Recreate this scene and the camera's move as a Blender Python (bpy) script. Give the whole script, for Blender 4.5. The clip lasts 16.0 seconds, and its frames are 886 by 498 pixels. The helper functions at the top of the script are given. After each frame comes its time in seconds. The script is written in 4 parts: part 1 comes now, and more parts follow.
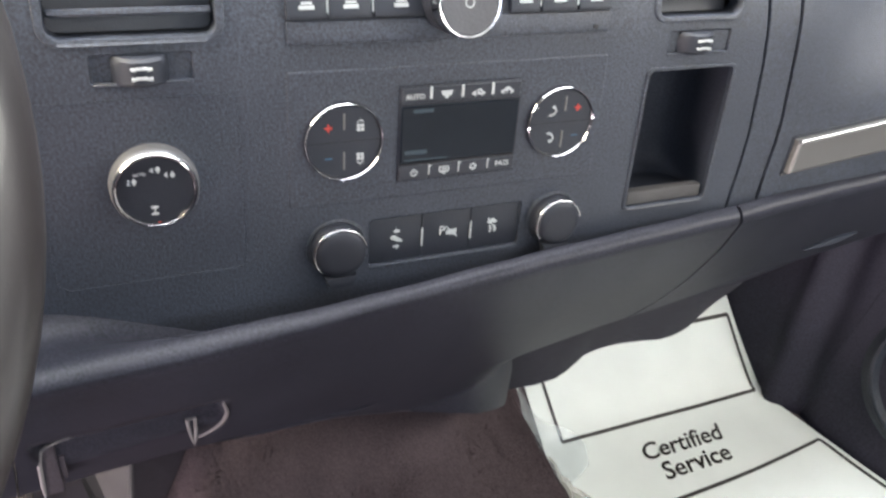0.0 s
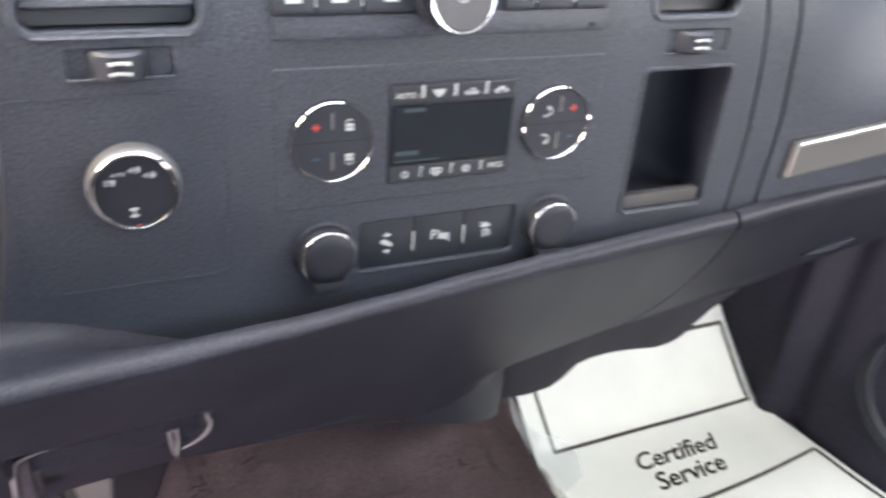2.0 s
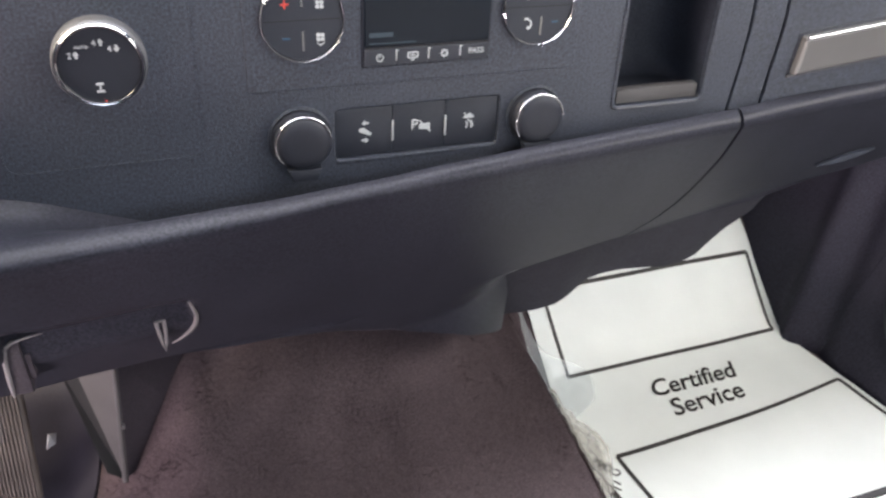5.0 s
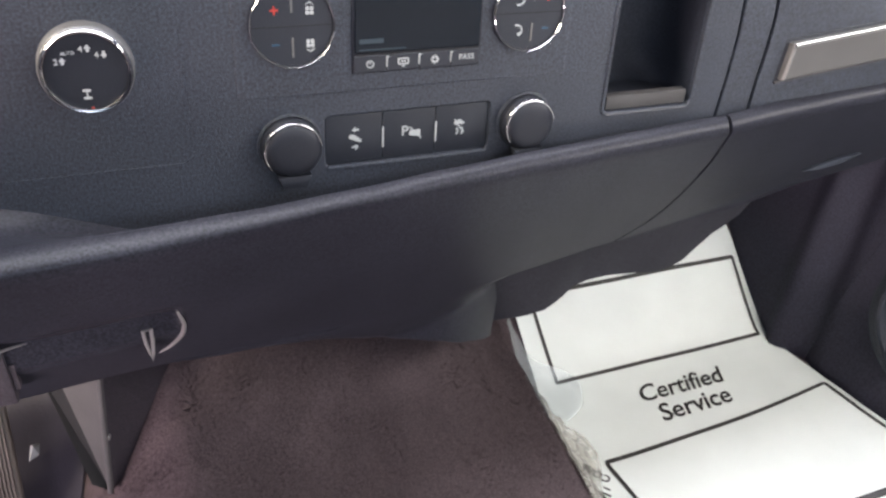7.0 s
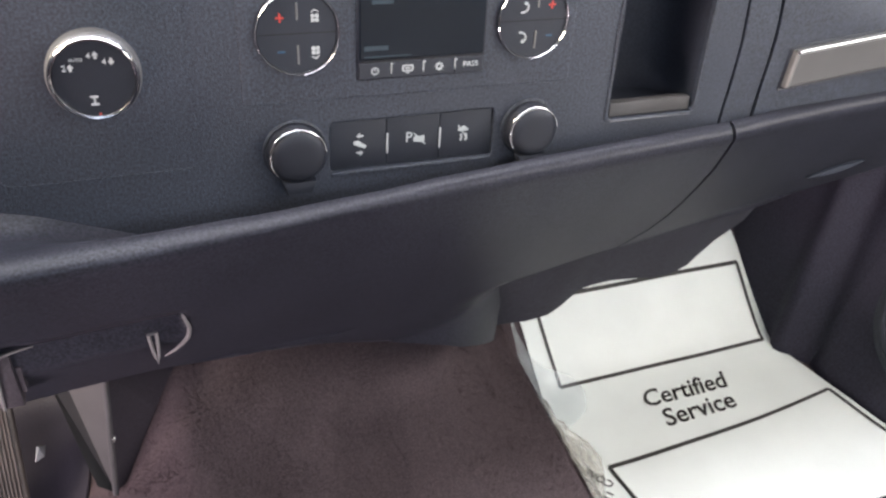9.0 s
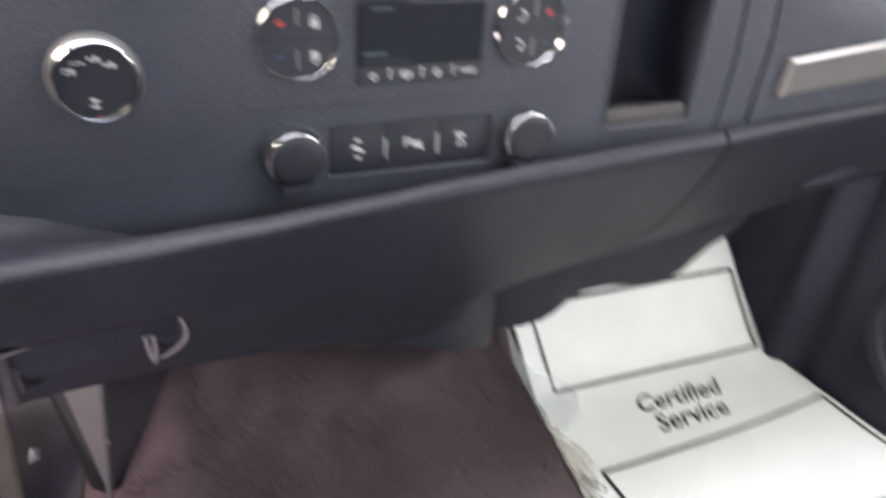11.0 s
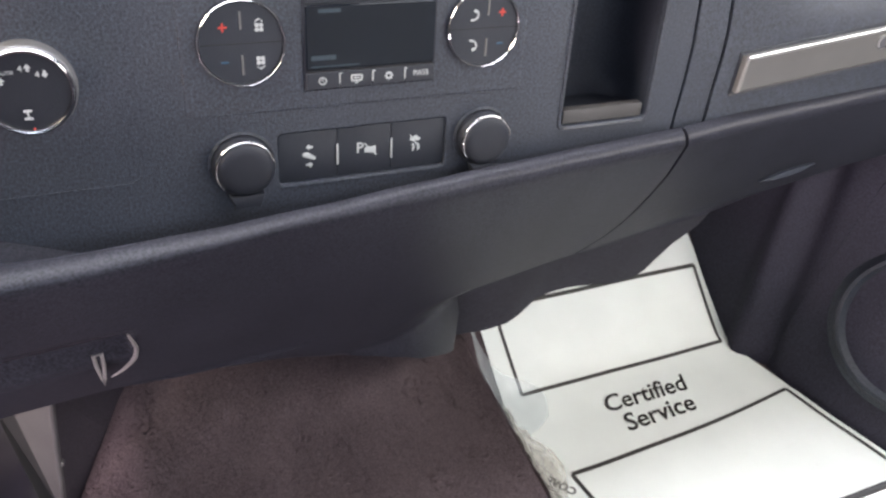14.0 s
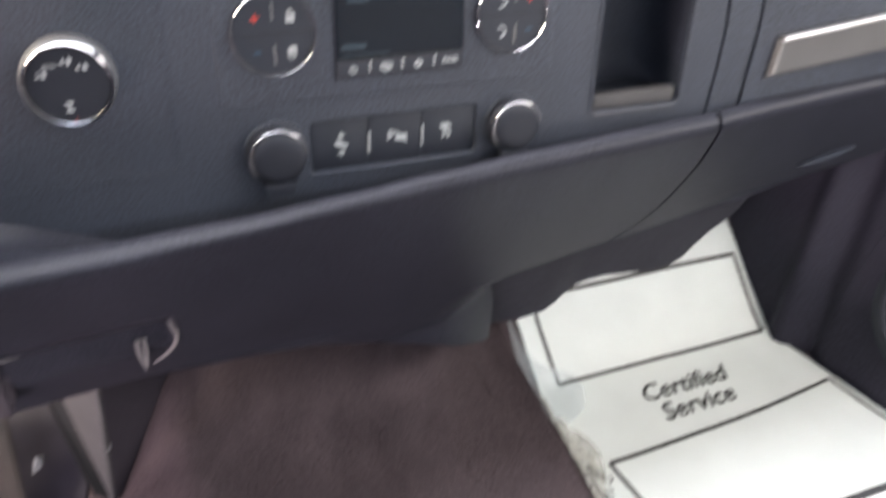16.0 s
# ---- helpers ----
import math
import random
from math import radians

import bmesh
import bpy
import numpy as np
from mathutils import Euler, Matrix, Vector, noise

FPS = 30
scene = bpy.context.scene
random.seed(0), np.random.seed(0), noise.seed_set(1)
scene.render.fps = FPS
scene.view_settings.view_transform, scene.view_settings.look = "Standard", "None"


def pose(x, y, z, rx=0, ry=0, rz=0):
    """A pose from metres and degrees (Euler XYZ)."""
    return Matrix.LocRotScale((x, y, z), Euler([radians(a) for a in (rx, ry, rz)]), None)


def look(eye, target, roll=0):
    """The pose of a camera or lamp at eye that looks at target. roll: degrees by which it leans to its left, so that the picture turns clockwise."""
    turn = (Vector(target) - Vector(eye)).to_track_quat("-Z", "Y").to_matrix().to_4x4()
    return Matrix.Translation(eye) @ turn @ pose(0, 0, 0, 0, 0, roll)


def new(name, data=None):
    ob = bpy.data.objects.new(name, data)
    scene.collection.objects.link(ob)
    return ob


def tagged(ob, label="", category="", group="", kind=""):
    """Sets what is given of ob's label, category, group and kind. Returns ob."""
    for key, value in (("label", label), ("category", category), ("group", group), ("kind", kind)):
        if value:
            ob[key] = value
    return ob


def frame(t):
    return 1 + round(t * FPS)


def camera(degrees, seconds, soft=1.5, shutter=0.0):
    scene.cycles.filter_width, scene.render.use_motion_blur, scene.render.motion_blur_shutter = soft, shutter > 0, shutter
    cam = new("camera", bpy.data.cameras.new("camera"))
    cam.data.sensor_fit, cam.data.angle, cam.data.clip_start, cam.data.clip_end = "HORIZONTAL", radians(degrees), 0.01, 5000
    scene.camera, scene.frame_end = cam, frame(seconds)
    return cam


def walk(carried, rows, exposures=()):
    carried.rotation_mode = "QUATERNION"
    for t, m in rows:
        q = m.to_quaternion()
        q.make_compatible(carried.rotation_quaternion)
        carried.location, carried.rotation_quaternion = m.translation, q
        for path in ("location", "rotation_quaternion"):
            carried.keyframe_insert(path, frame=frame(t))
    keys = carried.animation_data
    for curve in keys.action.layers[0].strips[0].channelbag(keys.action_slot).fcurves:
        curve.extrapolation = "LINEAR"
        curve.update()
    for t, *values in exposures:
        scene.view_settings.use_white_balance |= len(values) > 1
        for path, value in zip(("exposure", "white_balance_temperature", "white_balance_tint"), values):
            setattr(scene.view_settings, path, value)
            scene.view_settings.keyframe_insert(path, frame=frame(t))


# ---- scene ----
import functools

# The cab's own axes: x to the passenger side, y to the bonnet, z up; the passenger footwell's floor is z = 0.
H, TAU = 0.545, 6.0                      # height of the climate dials, backward lean of the centre stack
PANEL = pose(0, 0, H, -TAU, 0, 0)        # u to the side, y into the dash, v up the stack
cam = camera(57.7, 16.0, soft=2.5, shutter=1.6)
PATH = [
    (0, (-0.199, -0.427, 0.179), (0.526, 1.16, -0.799), 4.1),
    (0.5, (-0.198, -0.429, 0.177), (0.532, 1.149, -0.812), 4.7),
    (0.9, (-0.1926, -0.4214, 0.1695), (0.4332, 0.9962, -0.7462), 3.52),
    (0.9667, (-0.189, -0.415, 0.168), (0.5035, 1.1474, -0.8706), 3.5),
    (1, (-0.189, -0.415, 0.168), (0.497, 1.15, -0.871), 3.5),
    (1.0333, (-0.189, -0.415, 0.168), (0.4907, 1.1533, -0.8702), 3.5),
    (1.1, (-0.191, -0.4139, 0.1649), (0.4409, 0.9841, -0.7764), 3.91),
    (1.5, (-0.2, -0.411, 0.166), (0.547, 1.151, -0.836), 5.2),
    (1.9, (-0.195, -0.414, 0.168), (0.5479, 1.1697, -0.8022), 4.5),
    (1.9667, (-0.195, -0.414, 0.168), (0.5524, 1.1751, -0.7897), 4.5),
    (2, (-0.195, -0.414, 0.168), (0.559, 1.173, -0.788), 4.5),
    (2.0333, (-0.195, -0.414, 0.168), (0.5654, 1.1702, -0.7875), 4.5),
    (2.1, (-0.195, -0.414, 0.168), (0.5739, 1.1644, -0.7905), 4.5),
    (2.5, (-0.173, -0.436, 0.163), (0.505, 1.174, -0.811), 2.6),
    (2.9, (-0.1653, -0.4701, 0.1499), (0.3731, 1.0059, -0.7284), 1.59),
    (3, (-0.169, -0.479, 0.151), (0.418, 1.177, -0.805), 1.6),
    (3.1, (-0.1735, -0.482, 0.1505), (0.2988, 1.0319, -0.701), 1.13),
    (3.5, (-0.173, -0.468, 0.152), (0.331, 1.21, -0.812), 1.1),
    (4, (-0.165, -0.467, 0.149), (0.359, 1.198, -0.829), 0.9),
    (4.4, (-0.1586, -0.4561, 0.1363), (0.3133, 1.0328, -0.7584), 1.36),
    (4.5, (-0.158, -0.446, 0.134), (0.399, 1.185, -0.882), 2.0),
    (4.6, (-0.158, -0.4435, 0.1319), (0.3752, 0.9999, -0.8021), 2.55),
    (5, (-0.158, -0.444, 0.131), (0.468, 1.135, -0.926), 2.9),
    (5.2, (-0.1596, -0.4443, 0.1308), (0.4148, 0.9775, -0.8118), 3.19),
    (7.5, (-0.161, -0.439, 0.13), (0.505, 1.132, -0.913), 3.3),
    (8, (-0.161, -0.44, 0.132), (0.497, 1.133, -0.913), 3.2),
    (8.5, (-0.16, -0.441, 0.133), (0.492, 1.136, -0.91), 3.2),
    (10.8, (-0.1636, -0.4433, 0.134), (0.4418, 0.9803, -0.7861), 4.03),
    (10.9, (-0.163, -0.444, 0.135), (0.5104, 1.1338, -0.8928), 4.0),
    (10.9667, (-0.163, -0.444, 0.135), (0.5109, 1.1305, -0.8975), 4.0),
    (11, (-0.163, -0.444, 0.135), (0.504, 1.137, -0.892), 4.0),
    (11.0333, (-0.163, -0.444, 0.135), (0.4984, 1.143, -0.8864), 4.0),
    (11.1, (-0.163, -0.444, 0.135), (0.5016, 1.1441, -0.8826), 4.0),
    (11.5, (-0.165, -0.444, 0.136), (0.497, 1.144, -0.886), 3.7),
    (11.9, (-0.1591, -0.4434, 0.1336), (0.443, 0.9858, -0.7801), 3.89),
    (12, (-0.156, -0.439, 0.133), (0.519, 1.142, -0.888), 4.0),
    (12.1, (-0.1526, -0.4351, 0.1293), (0.5031, 0.9701, -0.7848), 4.55),
    (12.5, (-0.152, -0.437, 0.13), (0.614, 1.108, -0.882), 4.9),
    (13, (-0.153, -0.434, 0.131), (0.6, 1.112, -0.89), 4.3),
    (13.5, (-0.152, -0.435, 0.132), (0.595, 1.116, -0.886), 4.0),
    (14, (-0.152, -0.435, 0.132), (0.589, 1.117, -0.888), 3.8),
    (14.5, (-0.153, -0.435, 0.133), (0.582, 1.115, -0.895), 3.8),
    (15, (-0.153, -0.435, 0.13), (0.582, 1.112, -0.902), 3.8),
    (15.5, (-0.153, -0.438, 0.133), (0.567, 1.116, -0.9), 3.6),
    (15.9, (-0.149, -0.444, 0.13), (0.5137, 1.1364, -0.901), 1.6),
    (15.9667, (-0.149, -0.444, 0.13), (0.5024, 1.1424, -0.8989), 1.6),
    (16, (-0.149, -0.444, 0.13), (0.496, 1.141, -0.905), 1.6),
]
walk(cam, [(t, PANEL @ look(eye, target, roll)) for t, eye, target, roll in PATH], exposures=[(0.0, -0.13, 6220, 10), (0.5, -0.03, 6220, 11), (1.0, -0.13, 6220, 11), (2.0, 0.07, 6180, 13), (2.5, 0.09, 6180, 13), (3.5, -0.05, 6200, 11), (4.0, -0.02, 6180, 12), (4.5, -0.2, 6220, 11), (5.0, -0.15, 6230, 14), (16.0, -0.13, 6230, 14)])

# ---------- light ----------
world = bpy.data.worlds.new("sky")
scene.world = world
world.use_nodes = True
wn = world.node_tree.nodes
sky = wn.new("ShaderNodeTexSky")
sky.sky_type, sky.sun_disc = "NISHITA", False
sky.sun_elevation, sky.sun_rotation = radians(48), radians(200)
world.node_tree.links.new(sky.outputs[0], wn["Background"].inputs[0])
wn["Background"].inputs[1].default_value = 0.09


def lamp(name, where, target, w, h, power, colour):
    d = bpy.data.lights.new(name, "AREA")
    d.shape, d.size, d.size_y, d.energy, d.color = "RECTANGLE", w, h, power, colour
    ob = new(name, d)
    ob.matrix_world = look(where, target)
    return ob


# daylight standing in the raked windshield, the side windows, the open driver's doorway and the back window
lamp("windshield_daylight", (0.0, 0.12, 1.12), (0.0, -0.46, 0.31), 1.36, 0.74, 63.0, (0.985, 0.985, 0.99))
lamp("driver_window_daylight", (-0.84, 0.07, 1.00), (-0.14, 0.00, 0.40), 0.50, 0.36, 41.0, (1.0, 0.85, 0.62))
lamp("driver_doorway_daylight", (-0.84, -0.26, 0.07), (-0.24, 0.05, 0.26), 0.40, 0.16, 15.0, (1.0, 0.82, 0.82))
lamp("passenger_window_daylight", (0.84, -0.56, 0.96), (0.40, -0.02, 0.0), 0.72, 0.38, 18.0, (1.0, 0.95, 0.86))
lamp("rear_window_daylight", (0.0, -1.50, 1.02), (0.1, 0.0, 0.4), 1.3, 0.32, 11.0, (0.80, 0.88, 1.0))

# ---------- materials ----------


def material(name, colour, rough=0.5, metal=0.0, grain=0.0, grain_scale=900.0, vary=0.0, vary_scale=8.0, spec=0.5, coat=0.0, rough_vary=0.0, speck=0.0, speck_scale=700.0):
    m = bpy.data.materials.new(name)
    m.use_nodes = True
    nt = m.node_tree
    b = nt.nodes["Principled BSDF"]
    b.inputs["Base Color"].default_value = (*colour, 1)
    b.inputs["Roughness"].default_value = rough
    b.inputs["Metallic"].default_value = metal
    b.inputs["Specular IOR Level"].default_value = spec
    b.inputs["Coat Weight"].default_value = coat
    tc = nt.nodes.new("ShaderNodeTexCoord")
    if vary:
        n = nt.nodes.new("ShaderNodeTexNoise")
        n.inputs["Scale"].default_value, n.inputs["Detail"].default_value = vary_scale, 6
        nt.links.new(tc.outputs["Object"], n.inputs["Vector"])
        r = nt.nodes.new("ShaderNodeValToRGB")
        r.color_ramp.elements[0].position, r.color_ramp.elements[1].position = 0.3, 0.7
        r.color_ramp.elements[0].color = (*[c * (1 - vary) for c in colour], 1)
        r.color_ramp.elements[1].color = (*[min(1, c * (1 + vary)) for c in colour], 1)
        nt.links.new(n.outputs[0], r.inputs[0])
        nt.links.new(r.outputs[0], b.inputs["Base Color"])
        if rough_vary:
            k = nt.nodes.new("ShaderNodeMapRange")
            k.inputs["To Min"].default_value, k.inputs["To Max"].default_value = rough - rough_vary, rough + rough_vary
            nt.links.new(n.outputs[0], k.inputs[0])
            nt.links.new(k.outputs[0], b.inputs["Roughness"])
    if speck:
        g = nt.nodes.new("ShaderNodeTexNoise")
        g.inputs["Scale"].default_value, g.inputs["Detail"].default_value = speck_scale, 2
        nt.links.new(tc.outputs["Object"], g.inputs["Vector"])
        k = nt.nodes.new("ShaderNodeMapRange")
        k.inputs["From Min"].default_value, k.inputs["From Max"].default_value = 0.3, 0.7
        k.inputs["To Min"].default_value, k.inputs["To Max"].default_value = 1 - speck, 1 + speck
        nt.links.new(g.outputs[0], k.inputs[0])
        mul = nt.nodes.new("ShaderNodeVectorMath")
        mul.operation = "SCALE"
        link = b.inputs["Base Color"].links
        if link:
            nt.links.new(link[0].from_socket, mul.inputs[0])
        else:
            mul.inputs[0].default_value = colour
        nt.links.new(k.outputs[0], mul.inputs["Scale"])
        nt.links.new(mul.outputs[0], b.inputs["Base Color"])
    if grain:
        g = nt.nodes.new("ShaderNodeTexNoise")
        g.inputs["Scale"].default_value, g.inputs["Detail"].default_value = grain_scale, 3
        nt.links.new(tc.outputs["Object"], g.inputs["Vector"])
        bump = nt.nodes.new("ShaderNodeBump")
        bump.inputs["Strength"].default_value, bump.inputs["Distance"].default_value = grain, 0.0006
        nt.links.new(g.outputs[0], bump.inputs["Height"])
        nt.links.new(bump.outputs[0], b.inputs["Normal"])
    return m


PLASTIC = material("ebony_moulded_plastic", (0.0250, 0.0295, 0.0405), 0.48, grain=0.8, grain_scale=900, vary=0.12, vary_scale=14, rough_vary=0.05, speck=0.6, speck_scale=650)
SKIN = material("ebony_soft_dash_skin", (0.0188, 0.0195, 0.0258), 0.36, spec=0.12, grain=0.2, grain_scale=900, vary=0.12, vary_scale=12, rough_vary=0.02, speck=0.5, speck_scale=620)
LOWER = material("dark_lower_dash_plastic", (0.028, 0.0235, 0.030), 0.60, grain=0.7, grain_scale=800, vary=0.15, vary_scale=10, speck=0.55, speck_scale=650)
UNDER = material("dark_under_dash_plastic", (0.0205, 0.0198, 0.0265), 0.65, spec=0.25, grain=0.7, grain_scale=700, vary=0.18, vary_scale=12, speck=0.5, speck_scale=600)
BLACK = material("black_hard_plastic", (0.014, 0.0155, 0.021), 0.42, spec=0.28, grain=0.35, grain_scale=1500, vary=0.1, vary_scale=30)
GROOVE = material("black_gap", (0.008, 0.008, 0.009), 0.8, vary=0.2, vary_scale=40)
DISPLAY = material("dark_display_lens", (0.006, 0.0085, 0.013), 0.10, spec=0.14, vary=0.1, vary_scale=20)
SEGMENT = material("faint_display_segment", (0.035, 0.050, 0.062), 0.25, spec=0.2, vary=0.1, vary_scale=60)
BUTTON = material("satin_black_button", (0.0165, 0.0190, 0.0260), 0.48, spec=0.38, grain=0.35, grain_scale=1600, vary=0.1, vary_scale=40)
CHROME = material("bright_chrome", (0.46, 0.46, 0.47), 0.12, 1.0, grain=0.2, grain_scale=160, vary=0.04, vary_scale=40, rough_vary=0.03)
SATIN = material("satin_silver_paint", (0.17, 0.165, 0.158), 0.38, 0.6, grain=0.1, grain_scale=2500, vary=0.06, vary_scale=25)
SATINDARK = material("satin_grey_metal_paint", (0.20, 0.20, 0.205), 0.42, 0.7, vary=0.06, vary_scale=60)
TRIMGREY = material("grey_trim_plastic", (0.062, 0.060, 0.061), 0.5, grain=0.3, grain_scale=800, vary=0.15, vary_scale=30)
PRINT = material("white_print", (0.38, 0.40, 0.40), 0.6, vary=0.06, vary_scale=300)
RED = material("red_print", (0.48, 0.045, 0.03), 0.6, vary=0.06, vary_scale=300)
BLUE = material("blue_print", (0.012, 0.050, 0.095), 0.6, vary=0.06, vary_scale=300)
PAPER = material("white_coated_paper", (0.83, 0.87, 0.83), 0.55, grain=0.25, grain_scale=260, vary=0.035, vary_scale=14)
INK = material("dark_grey_printing_ink", (0.035, 0.033, 0.03), 0.6, vary=0.15, vary_scale=60)
CARPET = material("dark_brown_cut_pile_carpet", (0.083, 0.0640, 0.0675), 0.95, grain=0.8, grain_scale=380, vary=0.18, vary_scale=6, spec=0.1, speck=0.4, speck_scale=600)
BINWALL = material("dark_bin_plastic", (0.021, 0.0245, 0.034), 0.60, spec=0.3, grain=0.6, grain_scale=800, vary=0.15, vary_scale=20, speck=0.3)
LEATHER = material("brown_black_wheel_leather", (0.016, 0.0132, 0.0128), 0.42, coat=0.14, grain=0.12, grain_scale=700, vary=0.25, vary_scale=18)
VINYL = material("dark_vinyl_floor", (0.040, 0.038, 0.051), 0.45, grain=0.5, grain_scale=400, vary=0.2, vary_scale=20)
RUBBER = material("brown_black_pedal_rubber", (0.070, 0.058, 0.052), 0.55, grain=0.3, grain_scale=700, vary=0.2, vary_scale=40)
# grey of the latch, and of the highlights painted beside it
GREY = material("pale_latch_and_highlight_grey", (0.16, 0.15, 0.15), 0.5, grain=0.3, grain_scale=800, vary=0.1, vary_scale=30)
LEDGE = material("grey_rubber_ledge", (0.045, 0.042, 0.041), 0.5, grain=0.4, grain_scale=700, vary=0.15, vary_scale=25)
# plastic with reflected light put into its colour: knob face, vent duct, bin lip
PALER = material("lightened_grey_plastic", (0.060, 0.060, 0.066), 0.5, grain=0.5, grain_scale=700, vary=0.2, vary_scale=25)
DOOR = material("ebony_door_plastic", (0.033, 0.031, 0.045), 0.62, grain=0.6, grain_scale=700, vary=0.14, vary_scale=9, speck=0.4, speck_scale=500, spec=0.22)
STEEL = material("bare_metal", (0.5, 0.5, 0.5), 0.3, 1.0, vary=0.15, vary_scale=50)
ROOF = material("grey_headliner_cloth", (0.35, 0.34, 0.33), 0.9, grain=0.4, grain_scale=600, vary=0.06, vary_scale=12)
SEATCLOTH = material("grey_plastic_seat_cover", (0.52, 0.52, 0.52), 0.30, grain=0.3, grain_scale=60, vary=0.08, vary_scale=20)


def clear_film(name, colour, low, high):
    """Thin clear plastic: part see-through, part milky."""
    m = bpy.data.materials.new(name)
    m.use_nodes = True
    nt = m.node_tree
    b = nt.nodes["Principled BSDF"]
    b.inputs["Base Color"].default_value = (*colour, 1)
    b.inputs["Roughness"].default_value = 0.22
    t = nt.nodes.new("ShaderNodeBsdfTransparent")
    x = nt.nodes.new("ShaderNodeMixShader")
    n = nt.nodes.new("ShaderNodeTexNoise")
    n.inputs["Scale"].default_value = 9
    k = nt.nodes.new("ShaderNodeMapRange")
    k.inputs["To Min"].default_value, k.inputs["To Max"].default_value = low, high
    nt.links.new(n.outputs[0], k.inputs[0])
    nt.links.new(k.outputs[0], x.inputs[0])
    nt.links.new(t.outputs[0], x.inputs[1])
    nt.links.new(b.outputs[0], x.inputs[2])
    nt.links.new(x.outputs[0], nt.nodes["Material Output"].inputs[0])
    return m


FILM = clear_film("clear_plastic_film", (0.68, 0.77, 0.80), 0.20, 0.34)
MILKY = clear_film("milky_crumpled_film", (0.62, 0.61, 0.55), 0.28, 0.52)

# ---------- mesh helpers ----------


def link_mesh(name, bm, mat, smooth=True, angle=40):
    bmesh.ops.recalc_face_normals(bm, faces=bm.faces)
    for f in bm.faces:
        f.smooth = smooth
    if smooth:
        lim = radians(angle)
        for e in bm.edges:
            if len(e.link_faces) == 2 and e.calc_face_angle(0) > lim:
                e.smooth = False
    me = bpy.data.meshes.new(name)
    bm.to_mesh(me)
    bm.free()
    me.materials.append(mat)
    return new(name, me)


def part(name, bm, mat, parent=None, label="", smooth=True, angle=40):
    ob = link_mesh(name, bm, mat, smooth, angle)
    ob.parent = parent
    if label:
        tagged(ob, label)
    return ob


def thing(name, m, label, category, group="", kind=""):
    ob = new(name)
    ob.matrix_world = m
    ob.empty_display_size = 0.02
    return tagged(ob, label, category, group, kind)


def on_panel(u, v, off=0.0):
    return PANEL @ pose(u, -off, v)


def box(bm, x0, x1, y0, y1, z0, z1, bevel=0.0, seg=2):
    b = bmesh.new()
    bmesh.ops.create_cube(b, size=1)
    bmesh.ops.transform(b, matrix=Matrix.Translation(((x0 + x1) / 2, (y0 + y1) / 2, (z0 + z1) / 2)) @ Matrix.Diagonal((x1 - x0, y1 - y0, z1 - z0, 1)), verts=b.verts)
    if bevel:
        bmesh.ops.bevel(b, geom=b.edges[:], offset=bevel, segments=seg, profile=0.6, affect="EDGES")
    me = bpy.data.meshes.new("tmp")
    b.to_mesh(me)
    b.free()
    bm.from_mesh(me)
    bpy.data.meshes.remove(me)
    return bm


def boxed(*a, **k):
    return box(bmesh.new(), *a, **k)


def rrect(x0, x1, z0, z1, r, n=5):
    pts = []
    for cx, cz, a in ((x1 - r, z1 - r, 0), (x0 + r, z1 - r, 90), (x0 + r, z0 + r, 180), (x1 - r, z0 + r, 270)):
        for i in range(n + 1):
            q = radians(a + 90 * i / n)
            pts.append((cx + r * math.cos(q), cz + r * math.sin(q)))
    return pts


def circle(cx, cz, r, n=48):
    return [(cx + r * math.cos(2 * math.pi * i / n), cz + r * math.sin(2 * math.pi * i / n)) for i in range(n)]


def plate(bm, outer, holes, y0, y1, lip=0.0):
    """A plate in the x-z plane from y0 (front) to y1 (back), with holes."""
    b = bmesh.new()
    edges = []
    for loop in [outer, *holes]:
        vs = [b.verts.new((x, y0, z)) for x, z in loop]
        edges += [b.edges.new((vs[i], vs[(i + 1) % len(vs)])) for i in range(len(vs))]
    bmesh.ops.triangle_fill(b, use_beauty=True, use_dissolve=False, edges=edges)
    faces = b.faces[:]
    r = bmesh.ops.extrude_face_region(b, geom=faces)
    vs = [g for g in r["geom"] if isinstance(g, bmesh.types.BMVert)]
    bmesh.ops.translate(b, vec=(0, y1 - y0, 0), verts=vs)
    bmesh.ops.recalc_face_normals(b, faces=b.faces)
    if lip:
        rim = [e for e in b.edges if abs(e.verts[0].co.y - y0) < 1e-6 and abs(e.verts[1].co.y - y0) < 1e-6 and len(e.link_faces) == 2 and e.calc_face_angle(0) > 0.8]
        bmesh.ops.bevel(b, geom=rim, offset=lip, segments=2, profile=0.5, affect="EDGES")
    me = bpy.data.meshes.new("tmp")
    b.to_mesh(me)
    b.free()
    bm.from_mesh(me)
    bpy.data.meshes.remove(me)
    return bm


def plated(*a, **k):
    return plate(bmesh.new(), *a, **k)


def lathe(bm, profile, n=56, cx=0.0, cz=0.0, closed=False):
    """Turns (radius, y) points round the y axis."""
    rings = []
    for r, y in profile:
        if r < 1e-6:
            rings.append([bm.verts.new((cx, y, cz))])
        else:
            rings.append([bm.verts.new((cx + r * math.cos(2 * math.pi * i / n), y, cz + r * math.sin(2 * math.pi * i / n))) for i in range(n)])
    pairs = list(zip(rings, rings[1:])) + ([(rings[-1], rings[0])] if closed else [])
    for a, b in pairs:
        for i in range(n):
            j = (i + 1) % n
            q = [a[i % len(a)], a[j % len(a)], b[j % len(b)], b[i % len(b)]]
            q = list(dict.fromkeys(q))
            if len(q) > 2:
                bm.faces.new(q)
    return bm


